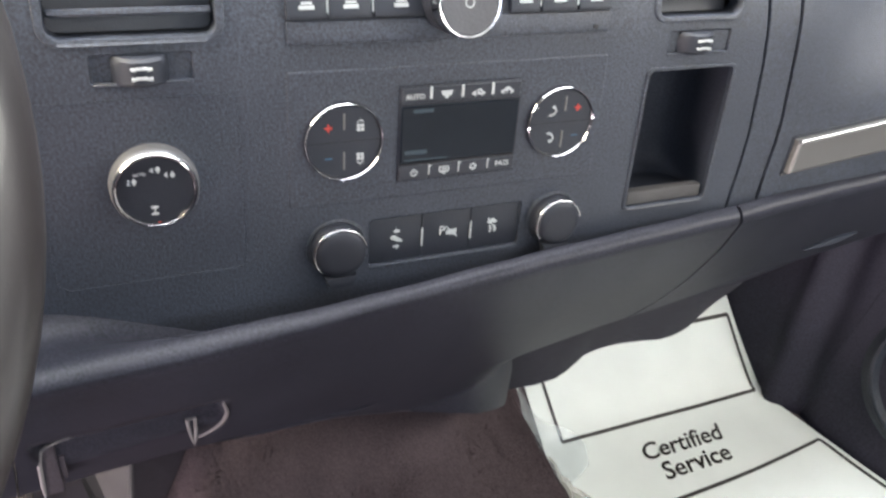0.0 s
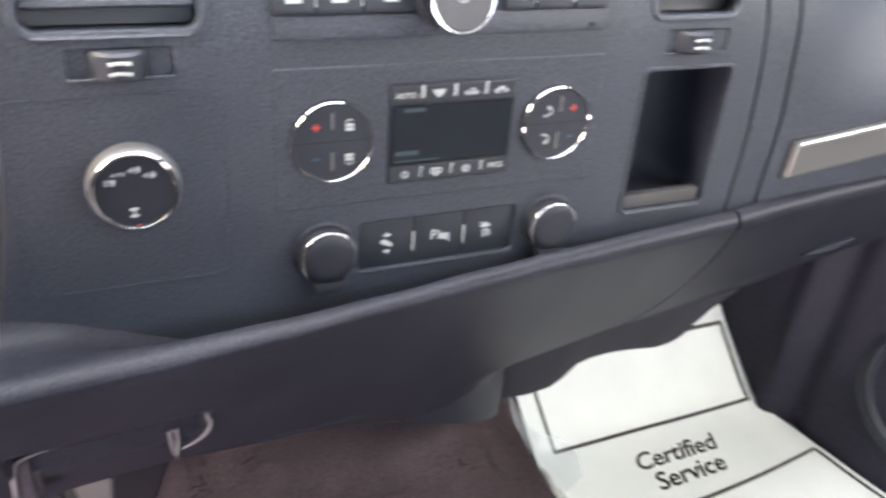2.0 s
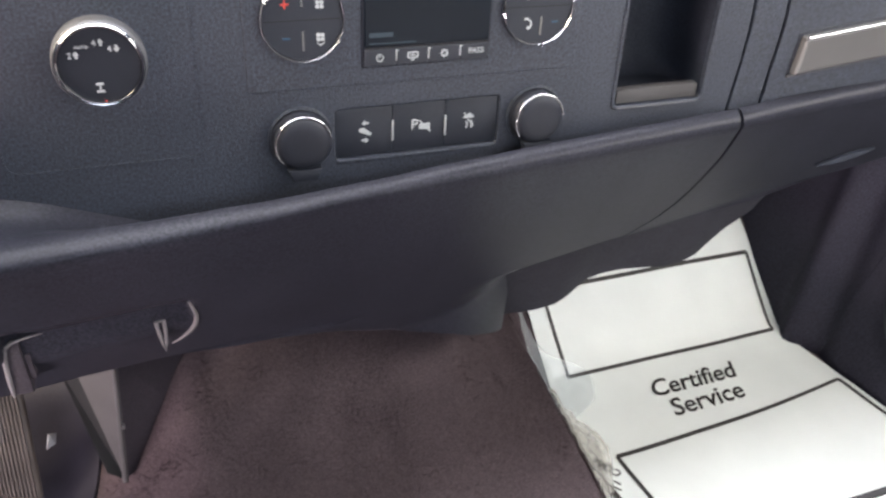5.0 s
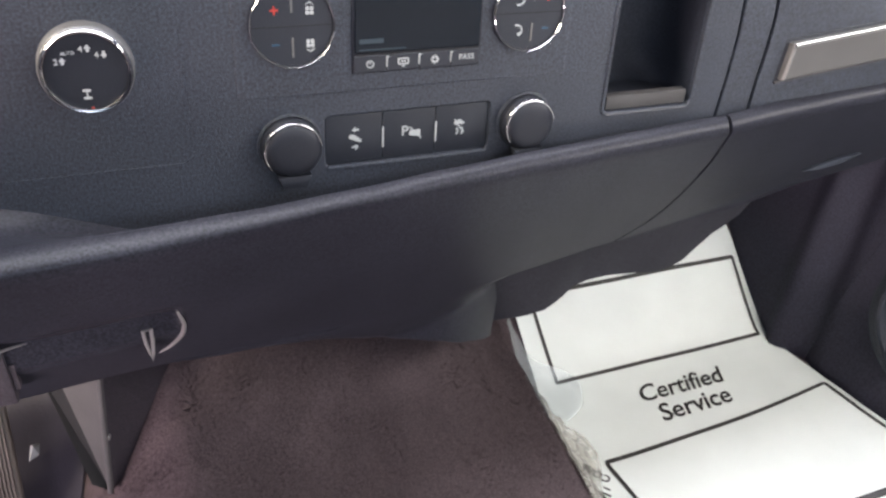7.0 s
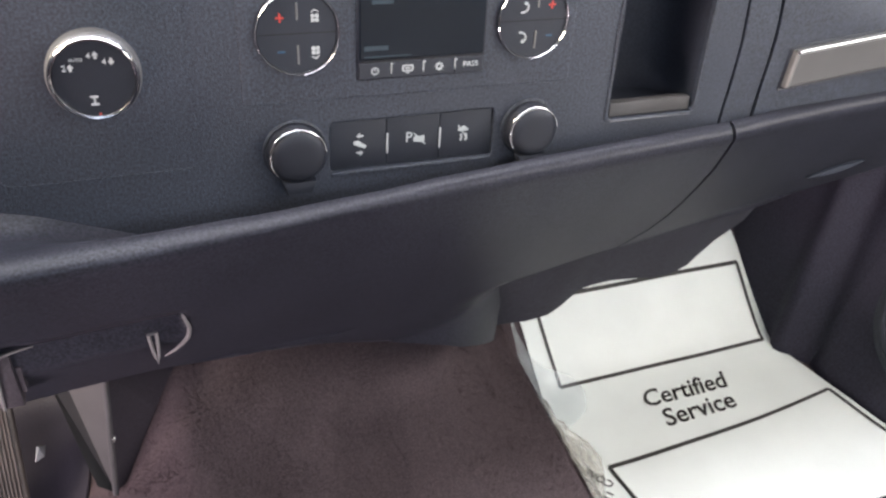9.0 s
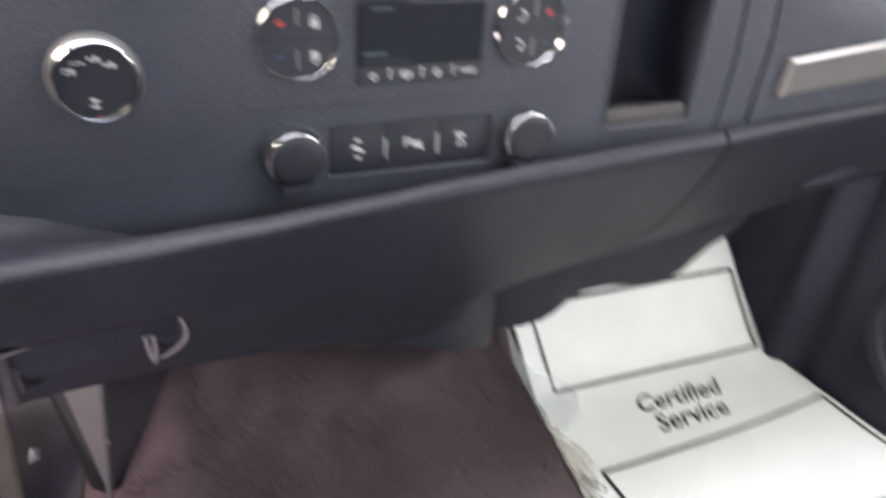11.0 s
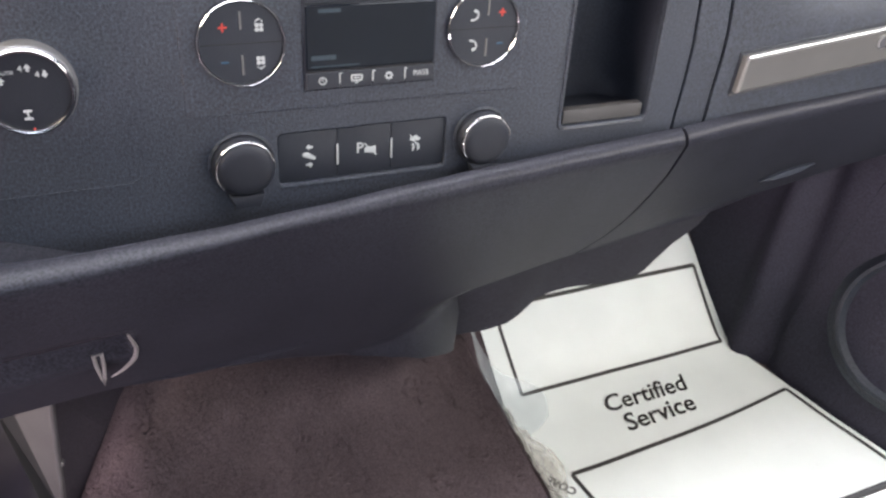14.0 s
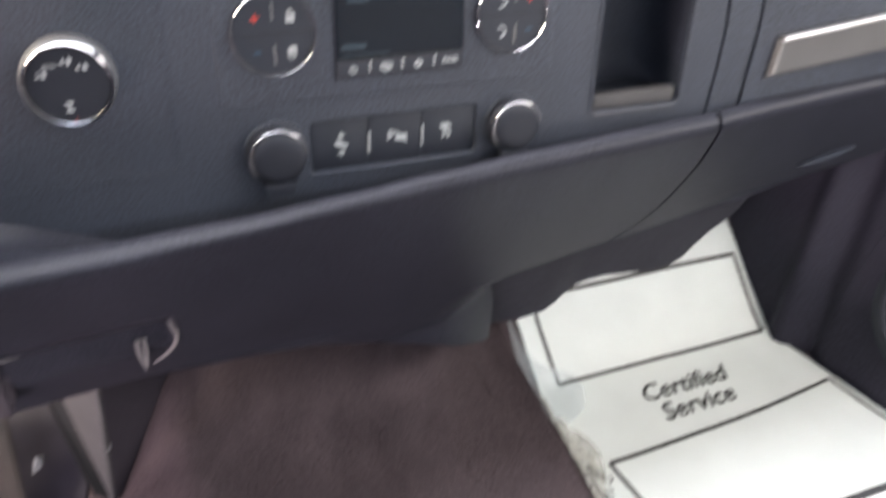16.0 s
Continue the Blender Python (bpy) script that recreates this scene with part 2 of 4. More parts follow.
def lathed(profile, n=56, cx=0.0, cz=0.0, closed=False):
    return lathe(bmesh.new(), profile, n, cx, cz, closed)


def sheet(rows, thick=0.0):
    """A grid of quads through rows of points, closed to a slab of that thickness along the normals if asked."""
    bm = bmesh.new()
    g = [[bm.verts.new(p) for p in row] for row in rows]
    for a, b in zip(g, g[1:]):
        for i in range(len(a) - 1):
            bm.faces.new((a[i], a[i + 1], b[i + 1], b[i]))
    if thick:
        bm.normal_update()
        bmesh.ops.solidify(bm, geom=bm.faces[:], thickness=thick)
    return bm


def tube(points, r, n=12, closed=False):
    bm = bmesh.new()
    pts = [Vector(p) for p in points]
    rings = []
    m = len(pts)
    for i, p in enumerate(pts):
        a, b = (pts[i - 1], pts[(i + 1) % m]) if closed else (pts[max(i - 1, 0)], pts[min(i + 1, m - 1)])
        d = (b - a).normalized()
        s = d.cross(Vector((0.13, 0.31, 0.94))).normalized()
        u = s.cross(d)
        rr = r[i] if isinstance(r, (list, tuple)) else r
        rings.append([bm.verts.new(p + rr * (math.cos(2 * math.pi * k / n) * s + math.sin(2 * math.pi * k / n) * u)) for k in range(n)])
    for i in range(m if closed else m - 1):
        a, b = rings[i], rings[(i + 1) % m]
        for k in range(n):
            bm.faces.new((a[k], a[(k + 1) % n], b[(k + 1) % n], b[k]))
    if not closed:
        bm.faces.new(rings[0])
        bm.faces.new(rings[-1])
    return bm


def lerp_table(table, x):
    for (a, *va), (b, *vb) in zip(table, table[1:]):
        if x <= b:
            k = min(1, max(0, (x - a) / (b - a)))
            k = k * k * (3 - 2 * k) * 0.35 + k * 0.65
            return [p + (q - p) * k for p, q in zip(va, vb)]
    return list(table[-1][1:])


def line_table(table, x):
    for (a, *va), (b, *vb) in zip(table, table[1:]):
        if x <= b:
            k = min(1, max(-0.5, (x - a) / (b - a)))
            return [p + (q - p) * k for p, q in zip(va, vb)]
    return list(table[-1][1:])


def letters(text, size, thick=0.0004, bold=0.004):
    """The outline letters of the built-in font as a mesh in the x-z plane, facing -y, centred."""
    cu = bpy.data.curves.new("tmp", "FONT")
    cu.body, cu.size, cu.align_x, cu.align_y, cu.extrude = text, size, "CENTER", "CENTER", thick / 2
    cu.resolution_u = 3
    cu.offset = bold * size
    ob = bpy.data.objects.new("tmp", cu)
    scene.collection.objects.link(ob)
    me = ob.to_mesh()
    bm = bmesh.new()
    bm.from_mesh(me)
    ob.to_mesh_clear()
    bpy.data.objects.remove(ob)
    bpy.data.curves.remove(cu)
    bmesh.ops.transform(bm, matrix=Matrix.Rotation(radians(90), 4, "X"), verts=bm.verts)
    return bm


def shapes(rects, y=-0.0003, yb=0.0004):
    """Small printed bars (x0, x1, z0, z1)."""
    bm = bmesh.new()
    for x0, x1, z0, z1 in rects:
        box(bm, x0, x1, y, yb, z0, z1)
    return bm

# ---------- cab shell ----------


def structure(name, bm, mat, label, category, smooth=False):
    ob = link_mesh(name, bm, mat, smooth)
    return tagged(ob, label, category, kind="structure")


structure("ceiling", boxed(-0.85, 0.85, -1.55, -0.12, 1.28, 1.32), ROOF, "grey cloth headliner of the cab", "headliner")
bm = boxed(-0.85, 0.85, -1.60, -1.55, -0.05, 0.85)
box(bm, -0.85, 0.85, -1.60, -1.55, 1.18, 1.28)
structure("wall_rear", bm, DOOR, "dark rear cab wall under the back window", "wall")
bm = boxed(-0.85, 0.85, 0.62, 0.66, -0.05, 0.82)
structure("wall_firewall", bm, LOWER, "dark firewall behind the dashboard", "wall")
bm = boxed(-0.90, -0.85, -1.55, 0.62, -0.06, 0.10)
box(bm, -0.90, -0.85, 0.10, 0.62, 0.10, 0.90)
box(bm, -0.90, -0.85, -1.55, -0.95, 0.10, 1.28)
structure("wall_driver_side", bm, DOOR, "dark door frame of the open driver's doorway", "wall")

# ---------- floor ----------


def ease(k):
    k = min(1, max(0, k))
    return k * k * (3 - 2 * k)


def tunnel_edge(y):
    """Where the tunnel meets the passenger footwell."""
    return 0.216 - 0.055 * max(0, 0.18 - max(y, -0.30))


def ground_height(x, y):
    """Height of the carpeted floor: two footwells, the tunnel between them, toe boards in front."""
    toe = 0.0
    if y > 0.15:
        toe = (min(y, 0.62) - 0.15) * math.tan(radians(35))
    rise = min(1, max(0, (x + 0.285) / 0.13))
    rise = rise * rise * (3 - 2 * rise)
    fall = min(1, max(0, (tunnel_edge(y) - x) / 0.024))
    fall = fall ** 0.5
    tunnel = (0.098 + 0.012 * math.cos(min(1.5, abs(x - 0.02) * 7)) + 1.6 * max(0, y + 0.06) ** 2 * ease((0.17 - x) / 0.10)) * rise * fall
    driver = -0.004 + (max(0, y - 0.28) * 0.8 if x < 0 else 0)
    base = driver if x < -0.1 else -0.004 + toe
    return max(base, tunnel) if x > -0.285 else base


xs = sorted(set([round(-0.85 + 0.03 * i, 3) for i in range(20)] + [round(-0.27 + 0.012 * i, 3) for i in range(37)] + [round(0.23 + 0.03 * i, 3) for i in range(21)] + [round(0.155 + 0.003 * i, 3) for i in range(23)]))
ys = [round(-1.55 + 0.05 * i, 3) for i in range(24)] + [round(-0.34 + 0.012 * i, 3) for i in range(54)] + [round(0.31 + 0.03 * i, 3) for i in range(11)]
rows = []
for y in ys:
    rows.append([(x, y, ground_height(x, y) + 0.0025 * noise.noise(Vector((x * 9, y * 9, 0.3)))) for x in xs])
floor = structure("floor", sheet(rows), CARPET, "dark brown cut-pile carpet over floor and tunnel", "carpet", True)

# cut pile: short leaning blades over the tunnel and the near floor
rng = np.random.default_rng(4)
N = 340000
px = rng.uniform(-0.268, 0.214, N)
py = rng.uniform(-0.22, 0.24, N)
verts_, faces_, normals_ = [], [], []
for i in range(N):
    x, y = float(px[i]), float(py[i])
    if x > tunnel_edge(y) - 0.002:
        continue
    ix, iy = int(np.searchsorted(xs, x)) - 1, int(np.searchsorted(ys, y)) - 1
    fx, fy = (x - xs[ix]) / (xs[ix + 1] - xs[ix]), (y - ys[iy]) / (ys[iy + 1] - ys[iy])
    za, zb_ = [rows[j][ix][2] * (1 - fx) + rows[j][ix + 1][2] * fx for j in (iy, iy + 1)]
    z = za * (1 - fy) + zb_ * fy
    a = rng.uniform(0, 6.283)
    nap = 0.0022 * noise.noise(Vector((x * 30, y * 30, 7.0)))
    w_, h_ = 0.00045, (0.0004 + 0.0009 * rng.random()) * (0.45 + 0.55 * ease((x + 0.22) / 0.20))
    dx, dy = w_ * math.cos(a), w_ * math.sin(a)
    lx, ly = nap + 0.0014 * ease((x - tunnel_edge(y) + 0.03) / 0.03) + 0.0010 * rng.normal(), -0.0006 + nap + 0.0010 * rng.normal()
    k = len(verts_)
    verts_ += [(x - dx, y - dy, z - 0.0006), (x + dx, y + dy, z - 0.0006), (x + lx, y + ly, z + h_)]
    faces_.append((k, k + 1, k + 2))
    normals_ += [Vector((lx * 260, ly * 260, 1)).normalized()] * 3
me = bpy.data.meshes.new("carpet_pile")
me.from_pydata(verts_, [], faces_)
me.normals_split_custom_set_from_vertices(normals_)
me.materials.append(CARPET)
pile = tagged(new("carpet_pile", me), "short dark brown carpet pile on the tunnel", "carpet pile", kind="stuff")

# ---------- dashboard: centre stack ----------
GAP_A = [(-0.13, 0.2330), (-0.098, 0.2335), (-0.076, 0.2355), (-0.047, 0.2380), (-0.024, 0.2388), (0.001, 0.2373), (0.026, 0.2355), (0.054, 0.2313), (0.073, 0.2283), (0.10, 0.2230), (0.21, 0.2000)]
GAP_B = [(-0.10, 0.2630), (-0.060, 0.2652), (-0.041, 0.2672), (-0.018, 0.2680), (0.012, 0.2652), (0.037, 0.2630), (0.061, 0.2600), (0.073, 0.2580), (0.10, 0.2530), (0.21, 0.2350)]
#        v, u of the two curved joints beside the glove box


def joint(table, v0, v1, du, n=24):
    return [(lerp_table(table, v0 + (v1 - v0) * i / n)[0] + du, v0 + (v1 - v0) * i / n) for i in range(n + 1)]


def bend(v):
    """How far the upper stack curves back towards the windshield."""
    return 0.9 * max(0, v - 0.05) ** 1.6


def bend_parts(t, v0):
    """Curves the parts of a thing whose origin stands at v0 on the stack."""
    for ob in t.children_recursive:
        if max(v.co.z for v in ob.data.vertices) + v0 < 0.05:
            continue
        bm = bmesh.new()
        bm.from_mesh(ob.data)
        for k in range(12):
            bmesh.ops.bisect_plane(bm, geom=bm.verts[:] + bm.edges[:] + bm.faces[:], plane_co=(0, 0, 0.05 + 0.012 * k - v0), plane_no=(0, 0, 1))
        for v in bm.verts:
            v.co.y += bend(v.co.z + v0)
        bm.to_mesh(ob.data)
        bm.free()


dash = thing("dashboard", PANEL, "ebony moulded plastic truck dashboard with a flat centre stack", "dashboard")
holes = [
    rrect(-0.222, -0.140, 0.0640, 0.150, 0.008),
    rrect(0.1366, 0.2045, 0.0635, 0.150, 0.007),
    rrect(-0.2036, -0.1545, 0.0425, 0.0560, 0.001, 2),
    rrect(0.1485, 0.1985, 0.0405, 0.0545, 0.001, 2),
    rrect(0.1370, 0.2085, -0.0722, 0.0295, 0.004),
    rrect(-0.0560, 0.0520, -0.0885, -0.0560, 0.003),
]
part("fascia", plated([(-0.42, -0.122), (-0.06, -0.122), (0.02, -0.110), (0.12, -0.101), *joint(GAP_A, -0.098, 0.21, -0.0011), (-0.42, 0.21)], holes, 0.0, 0.014, 0.0012), PLASTIC, dash, angle=12)
part("backing", boxed(-0.42, 0.78, 0.062, 0.07, -0.12, 0.2), GROOVE, dash)
part("trim_strip", plated(joint(GAP_B, -0.090, 0.21, -0.0010) + joint(GAP_A, 0.21, -0.090, 0.0011), [], 0.0005, 0.02, 0.0012), PLASTIC, dash, angle=20)
# padded top that runs to the windshield
rows = []
for i in range(15):
    k = i / 14
    y, z = -0.004 + 0.52 * k, 0.205 + 0.035 * math.sin(min(1, k * 6) * math.pi / 2) - 0.02 * k
    rows.append([(-0.84 + 0.0672 * j, y, z) for j in range(26)])
part("top_pad", sheet(rows, 0.012), SKIN, dash)

def printed(name, rects, parent, mat=PRINT, y=-0.0003):
    return part(name, shapes(rects, y), mat, parent, smooth=False)


def lettering(text, size, u, v, parent, mat=PRINT, y=-0.0002):
    bm = letters(text, size)
    bmesh.ops.translate(bm, vec=(u, y, v), verts=bm.verts)
    return part("lettering", bm, mat, parent, smooth=False)


# air vents with their thumbwheels
def vent(u0, u1, v0, v1, w0, w1, wv0, wv1):
    cu, cv = (u0 + u1) / 2, (v0 + v1) / 2
    t = thing("air_vent", on_panel(cu, cv), "black dashboard air vent with horizontal slats", "air vent", "dashboard air vents")
    a, b, c, d = u0 - cu, u1 - cu, v0 - cv, v1 - cv
    part("frame", plated(rrect(a - 0.0036, b + 0.0036, c - 0.0030, d + 0.0036, 0.010), [rrect(a + 0.001, b - 0.001, c + 0.0008, d - 0.001, 0.006)], -0.0014, 0.010, 0.0010), PLASTIC, t)
    part("duct", boxed(a + 0.001, b - 0.001, 0.017, 0.05, c, d), PALER, t)
    for i in range(5):
        z = c + 0.012 + i * (d - c - 0.016) / 5
        bm = bmesh.new()
        box(bm, a + 0.002, b - 0.002, 0.0015, 0.0155, -0.0018, 0.0018, 0.0008, 1)
        bmesh.ops.rotate(bm, cent=(0, 0.006, 0), matrix=Matrix.Rotation(radians(-14), 3, "X"), verts=bm.verts)
        bmesh.ops.translate(bm, vec=(0, 0, z), verts=bm.verts)
        part("slat", bm, PLASTIC, t)
    # wheel
    wu, wv = (w0 + w1) / 2 - cu, (wv0 + wv1) / 2 - cv
    hw, hh = (w1 - w0) / 2, (wv1 - wv0) / 2
    bm = bmesh.new()
    n = 40
    R = 0.021
    prof = [(R - 0.0015, -hh), (R, -hh + 0.0015), (R, hh - 0.0015), (R - 0.0015, hh)]
    rings = []
    for r, z in prof:
        rings.append([bm.verts.new((wu + (r - (0.0004 if i % 2 else 0)) * math.sin(-1.2 + 2.4 * i / n) * hw / (R * math.sin(1.2)), 0.012 - r * math.cos(-1.2 + 2.4 * i / n), wv + z)) for i in range(n + 1)])
    for p, q in zip(rings, rings[1:]):
        for i in range(n):
            bm.faces.new((p[i], p[i + 1], q[i + 1], q[i]))
    bm.faces.new(rings[0])
    bm.faces.new(list(reversed(rings[-1])))
    wheel = part("thumbwheel", bm, BUTTON, t, "black ribbed thumbwheel with white marks")
    for dz in (0.0025, -0.0025):
        bm = bmesh.new()
        for i in range(4):
            box(bm, wu - 0.0052 + i * 0.0026, wu - 0.0052 + (i + 1) * 0.0026, -0.0098, -0.006, wv + dz - 0.0007 + 0.0005 * (i in (1, 2)), wv + dz + 0.0007 + 0.0005 * (i in (1, 2)))
        part("mark", bm, PRINT, wheel)
    part("slot", plated(rrect(a + 0.006, a + 0.007, c, d, 0.0002, 1), [], 0.03, 0.031), GROOVE, t)
    return t


vents = [vent(-0.222, -0.140, 0.0640, 0.150, -0.1950, -0.1650, 0.0415, 0.0560),
         vent(0.1366, 0.2045, 0.0635, 0.150, 0.1555, 0.1860, 0.0405, 0.0545)]
for u0, u1, v in ((-0.2036, -0.1545, 0.0425), (0.1485, 0.1985, 0.0405)):
    part("wheel_slot_back", boxed(u0, u1, 0.0018, 0.016, v, v + 0.0136), PLASTIC, dash)
    part("wheel_slot_lip", boxed(u0, u1, -0.0012, 0.004, v - 0.0016, v, 0.0005, 1), PLASTIC, dash)

# faint step round the drive-mode switch
part("switch_surround", plated(rrect(-0.238, -0.132, -0.076, 0.0335, 0.008), [rrect(-0.2372, -0.1328, -0.0752, 0.0327, 0.0074)], -0.0004, 0.002), PLASTIC, dash)

# ---------- radio ----------
radio = thing("car_radio", on_panel(0, 0.11, 0.0022), "black car radio with round chrome-ringed volume knob", "radio")
zb = -0.11
part("faceplate", plated(rrect(-0.1050, 0.0995, 0.057 + zb, 0.166 + zb, 0.003), [], 0.0015, 0.03, 0.001), BLACK, radio, angle=20)
part("lower_trim", boxed(-0.1045, 0.0990, 0.0004, 0.004, 0.0575 + zb, 0.0700 + zb, 0.001), PLASTIC, radio, angle=20)
for i, (u0, u1) in enumerate(((-0.1045, -0.0826), (-0.0812, -0.0570), (-0.0556, -0.0245), (0.0285, 0.0480), (0.0494, 0.0738), (0.0752, 0.0990))):
    bt = part("button", boxed(u0, u1, -0.0012, 0.006, 0.0712 + zb, 0.0870 + zb, 0.0012), BUTTON, radio, angle=20)
    c = (u0 + u1) / 2
    printed("mark", [(c - 0.0042, c + 0.0042, 0.0764 + zb, 0.0785 + zb), (c - 0.003, c + 0.003, 0.0790 + zb, 0.0803 + zb)], bt, y=-0.0015)
for u in (-0.0819, -0.0563, 0.0487, 0.0745):
    printed("divider", [(u - 0.0004, u + 0.0004, 0.0742 + zb, 0.0835 + zb)], radio, y=-0.0006)
part("upper_screen", boxed(-0.075, 0.075, 0.0002, 0.004, 0.108 + zb, 0.155 + zb, 0.001), DISPLAY, radio)
# knob face coloured paler for the sky it reflects
knob = part("volume_knob", lathed([(0.0, -0.021), (0.0168, -0.021), (0.0176, -0.020), (0.0190, 0.002)], cx=-0.0072, cz=0.0822 + zb), PALER, radio)
part("ring", lathed([(0.0168, -0.0200), (0.0175, -0.0220), (0.0186, -0.0222), (0.0195, -0.0195), (0.0198, -0.012)], cx=-0.0072, cz=0.0822 + zb), CHROME, knob, "chrome ring")
part("skirt", lathed([(0.0195, -0.0125), (0.0199, -0.0125), (0.0215, 0.002)], cx=-0.0072, cz=0.0822 + zb), BLACK, knob)
part("power_mark", lathed([(0.0022, -0.0214), (0.0029, -0.0214), (0.0029, -0.0209), (0.0022, -0.0209)], 20, -0.0072, 0.0822 + zb, True), PRINT, knob)
part("mic_hole", lathed([(0.0, -0.0011), (0.0016, -0.0011), (0.0016, 0.001)], 16, 0.0885, 0.0610 + zb), GROOVE, radio)

for t, v0 in ((dash, 0.0), (radio, 0.11), (vents[0], 0.1070), (vents[1], 0.10675)):
    bend_parts(t, v0)

# ---------- climate control ----------
hvac = thing("climate_control_panel", on_panel(-0.0009, 0.0003, 0.0010), "black dual-zone climate control panel with chrome-ringed button dials", "climate control")
part("faceplate", plated(rrect(-0.1052, 0.1034, -0.0412, 0.0422, 0.002), [], 0.0002, 0.02, 0.0008), PLASTIC, hvac, angle=20)
part("centre_block", boxed(-0.0385, 0.0420, -0.0012, 0.004, -0.0305, 0.0305, 0.001), BLACK, hvac, angle=20)
screen = part("display", boxed(-0.0372, 0.0407, -0.0020, 0.002, -0.0182, 0.0182, 0.0006, 1), DISPLAY, hvac, "dark unlit glossy display", angle=20)
for u0, u1, v0, v1 in ((-0.0300, -0.0170, 0.0140, 0.0162), (-0.0345, -0.0200, -0.0125, -0.0098), (-0.0345, -0.0060, -0.0165, -0.0158)):
    part("segment", boxed(u0, u1, -0.00215, -0.0018, v0, v1), SEGMENT, screen, "faint unlit display segment")
part("reflection_bar", boxed(-0.0365, 0.040, -0.0014, 0.0, -0.0195, -0.0187), GROOVE, hvac)
tops, bots = (-0.0292, -0.0090, 0.0118, 0.0313), (-0.0280, -0.0077, 0.0122, 0.0326)
for row, (vs0, vs1) in ((tops, (0.0196, 0.0298)), (bots, (-0.0298, -0.0196))):
    edges_u = [-0.0378, (row[0] + row[1]) / 2, (row[1] + row[2]) / 2, (row[2] + row[3]) / 2, 0.0413]
    for i in range(4):
        part("button", boxed(edges_u[i] + 0.0002, edges_u[i + 1] - 0.0002, -0.0020, 0.002, vs0, vs1, 0.0005, 1), BUTTON, hvac, angle=20)
    for u in edges_u[1:4]:
        if vs0 > 0:
            printed("divider", [(u - 0.0008, u + 0.0008, vs0 + 0.0028, vs1 - 0.0002)], hvac, y=-0.0024)
        else:
            printed("divider", [(u - 0.0003, u + 0.0003, vs0 + 0.003, vs1 - 0.001), (u, u + 0.0014, vs1 - 0.0016, vs1 - 0.001)], hvac, y=-0.0024)
lettering("AUTO", 0.0044, -0.0292, 0.0240, hvac, y=-0.0022)
lettering("PASS", 0.0048, 0.0326, -0.0244, hvac, y=-0.0022)


def arc_print(cx, cz, r, w, a0, a1, parent, mat=PRINT, y=-0.0024, n=20, name="symbol"):
    bm = bmesh.new()
    ring = []
    for i in range(n + 1):
        a = radians(a0 + (a1 - a0) * i / n)
        ring.append([bm.verts.new((cx + q * math.cos(a), y, cz + q * math.sin(a))) for q in (r - w / 2, r + w / 2)])
    for p, q in zip(ring, ring[1:]):
        bm.faces.new((p[0], p[1], q[1], q[0]))
    r_ = bmesh.ops.extrude_face_region(bm, geom=bm.faces[:])
    bmesh.ops.translate(bm, vec=(0, 0.0004, 0), verts=[g for g in r_["geom"] if isinstance(g, bmesh.types.BMVert)])
    return part(name, bm, mat, parent, smooth=False)


def blob(pts, parent, mat=PRINT, y=-0.0024, name="symbol"):
    return part(name, plated(pts, [], y, y + 0.0004), mat, parent, smooth=False)


def car_shape(u, v, s):
    return [(u + s * x, v + s * z) for x, z in ((-4, -1), (-3.4, 0.6), (-1.6, 0.9), (-0.6, 2.2), (1.6, 2.2), (2.6, 0.8), (4, 0.3), (4, -1), (2.8, -1), (2, -1.9), (1.2, -1), (-1.2, -1), (-2, -1.9), (-2.8, -1))]


# top row: defrost, recirculation, fresh air
blob([(-0.0090 + x, 0.0246 + z) for x, z in ((-0.0038, 0.0022), (0.0038, 0.0022), (0.0028, -0.0008), (0.0012, -0.0008), (0.0012, -0.0024), (-0.0012, -0.0024), (-0.0012, -0.0008), (-0.0028, -0.0008))], hvac)
blob(car_shape(0.0118, 0.0240, 0.0011), hvac)
arc_print(0.0118, 0.0240, 0.0015, 0.0006, 0, 300, hvac, BUTTON, -0.0027)
blob(car_shape(0.0313, 0.0240, 0.0011), hvac)
blob([(0.0313 + x, 0.0240 + z) for x, z in ((-0.0028, -0.0002), (0.0006, -0.0002), (0.0006, 0.0010), (0.0024, -0.0004), (0.0006, -0.0018), (0.0006, -0.0008), (-0.0028, -0.0008))], hvac, BUTTON, -0.0027)
# bottom row: power, rear window, air conditioning
arc_print(-0.0280, -0.0247, 0.0020, 0.0006, 110, 430, hvac)
printed("symbol", [(-0.0283, -0.0277, -0.0248, -0.0222)], hvac, y=-0.0024)
part("symbol", plated(rrect(-0.0112, -0.0042, -0.0262, -0.0222, 0.001, 3), [rrect(-0.0103, -0.0051, -0.0254, -0.0230, 0.0006, 3)], -0.0024, -0.002), PRINT, hvac, smooth=False)
printed("symbol", [(-0.0093, -0.0061, -0.0246, -0.0238), (-0.0086, -0.0068, -0.0275, -0.0266)], hvac, y=-0.0024)
arc_print(0.0122, -0.0245, 0.0016, 0.0009, 0, 360, hvac)
for a in range(0, 360, 45):
    q = radians(a)
    cx, cz = 0.0122 + 0.0024 * math.cos(q), -0.0245 + 0.0024 * math.sin(q)
    printed("symbol", [(cx - 0.0003, cx + 0.0003, cz - 0.0003, cz + 0.0003)], hvac, y=-0.0024)


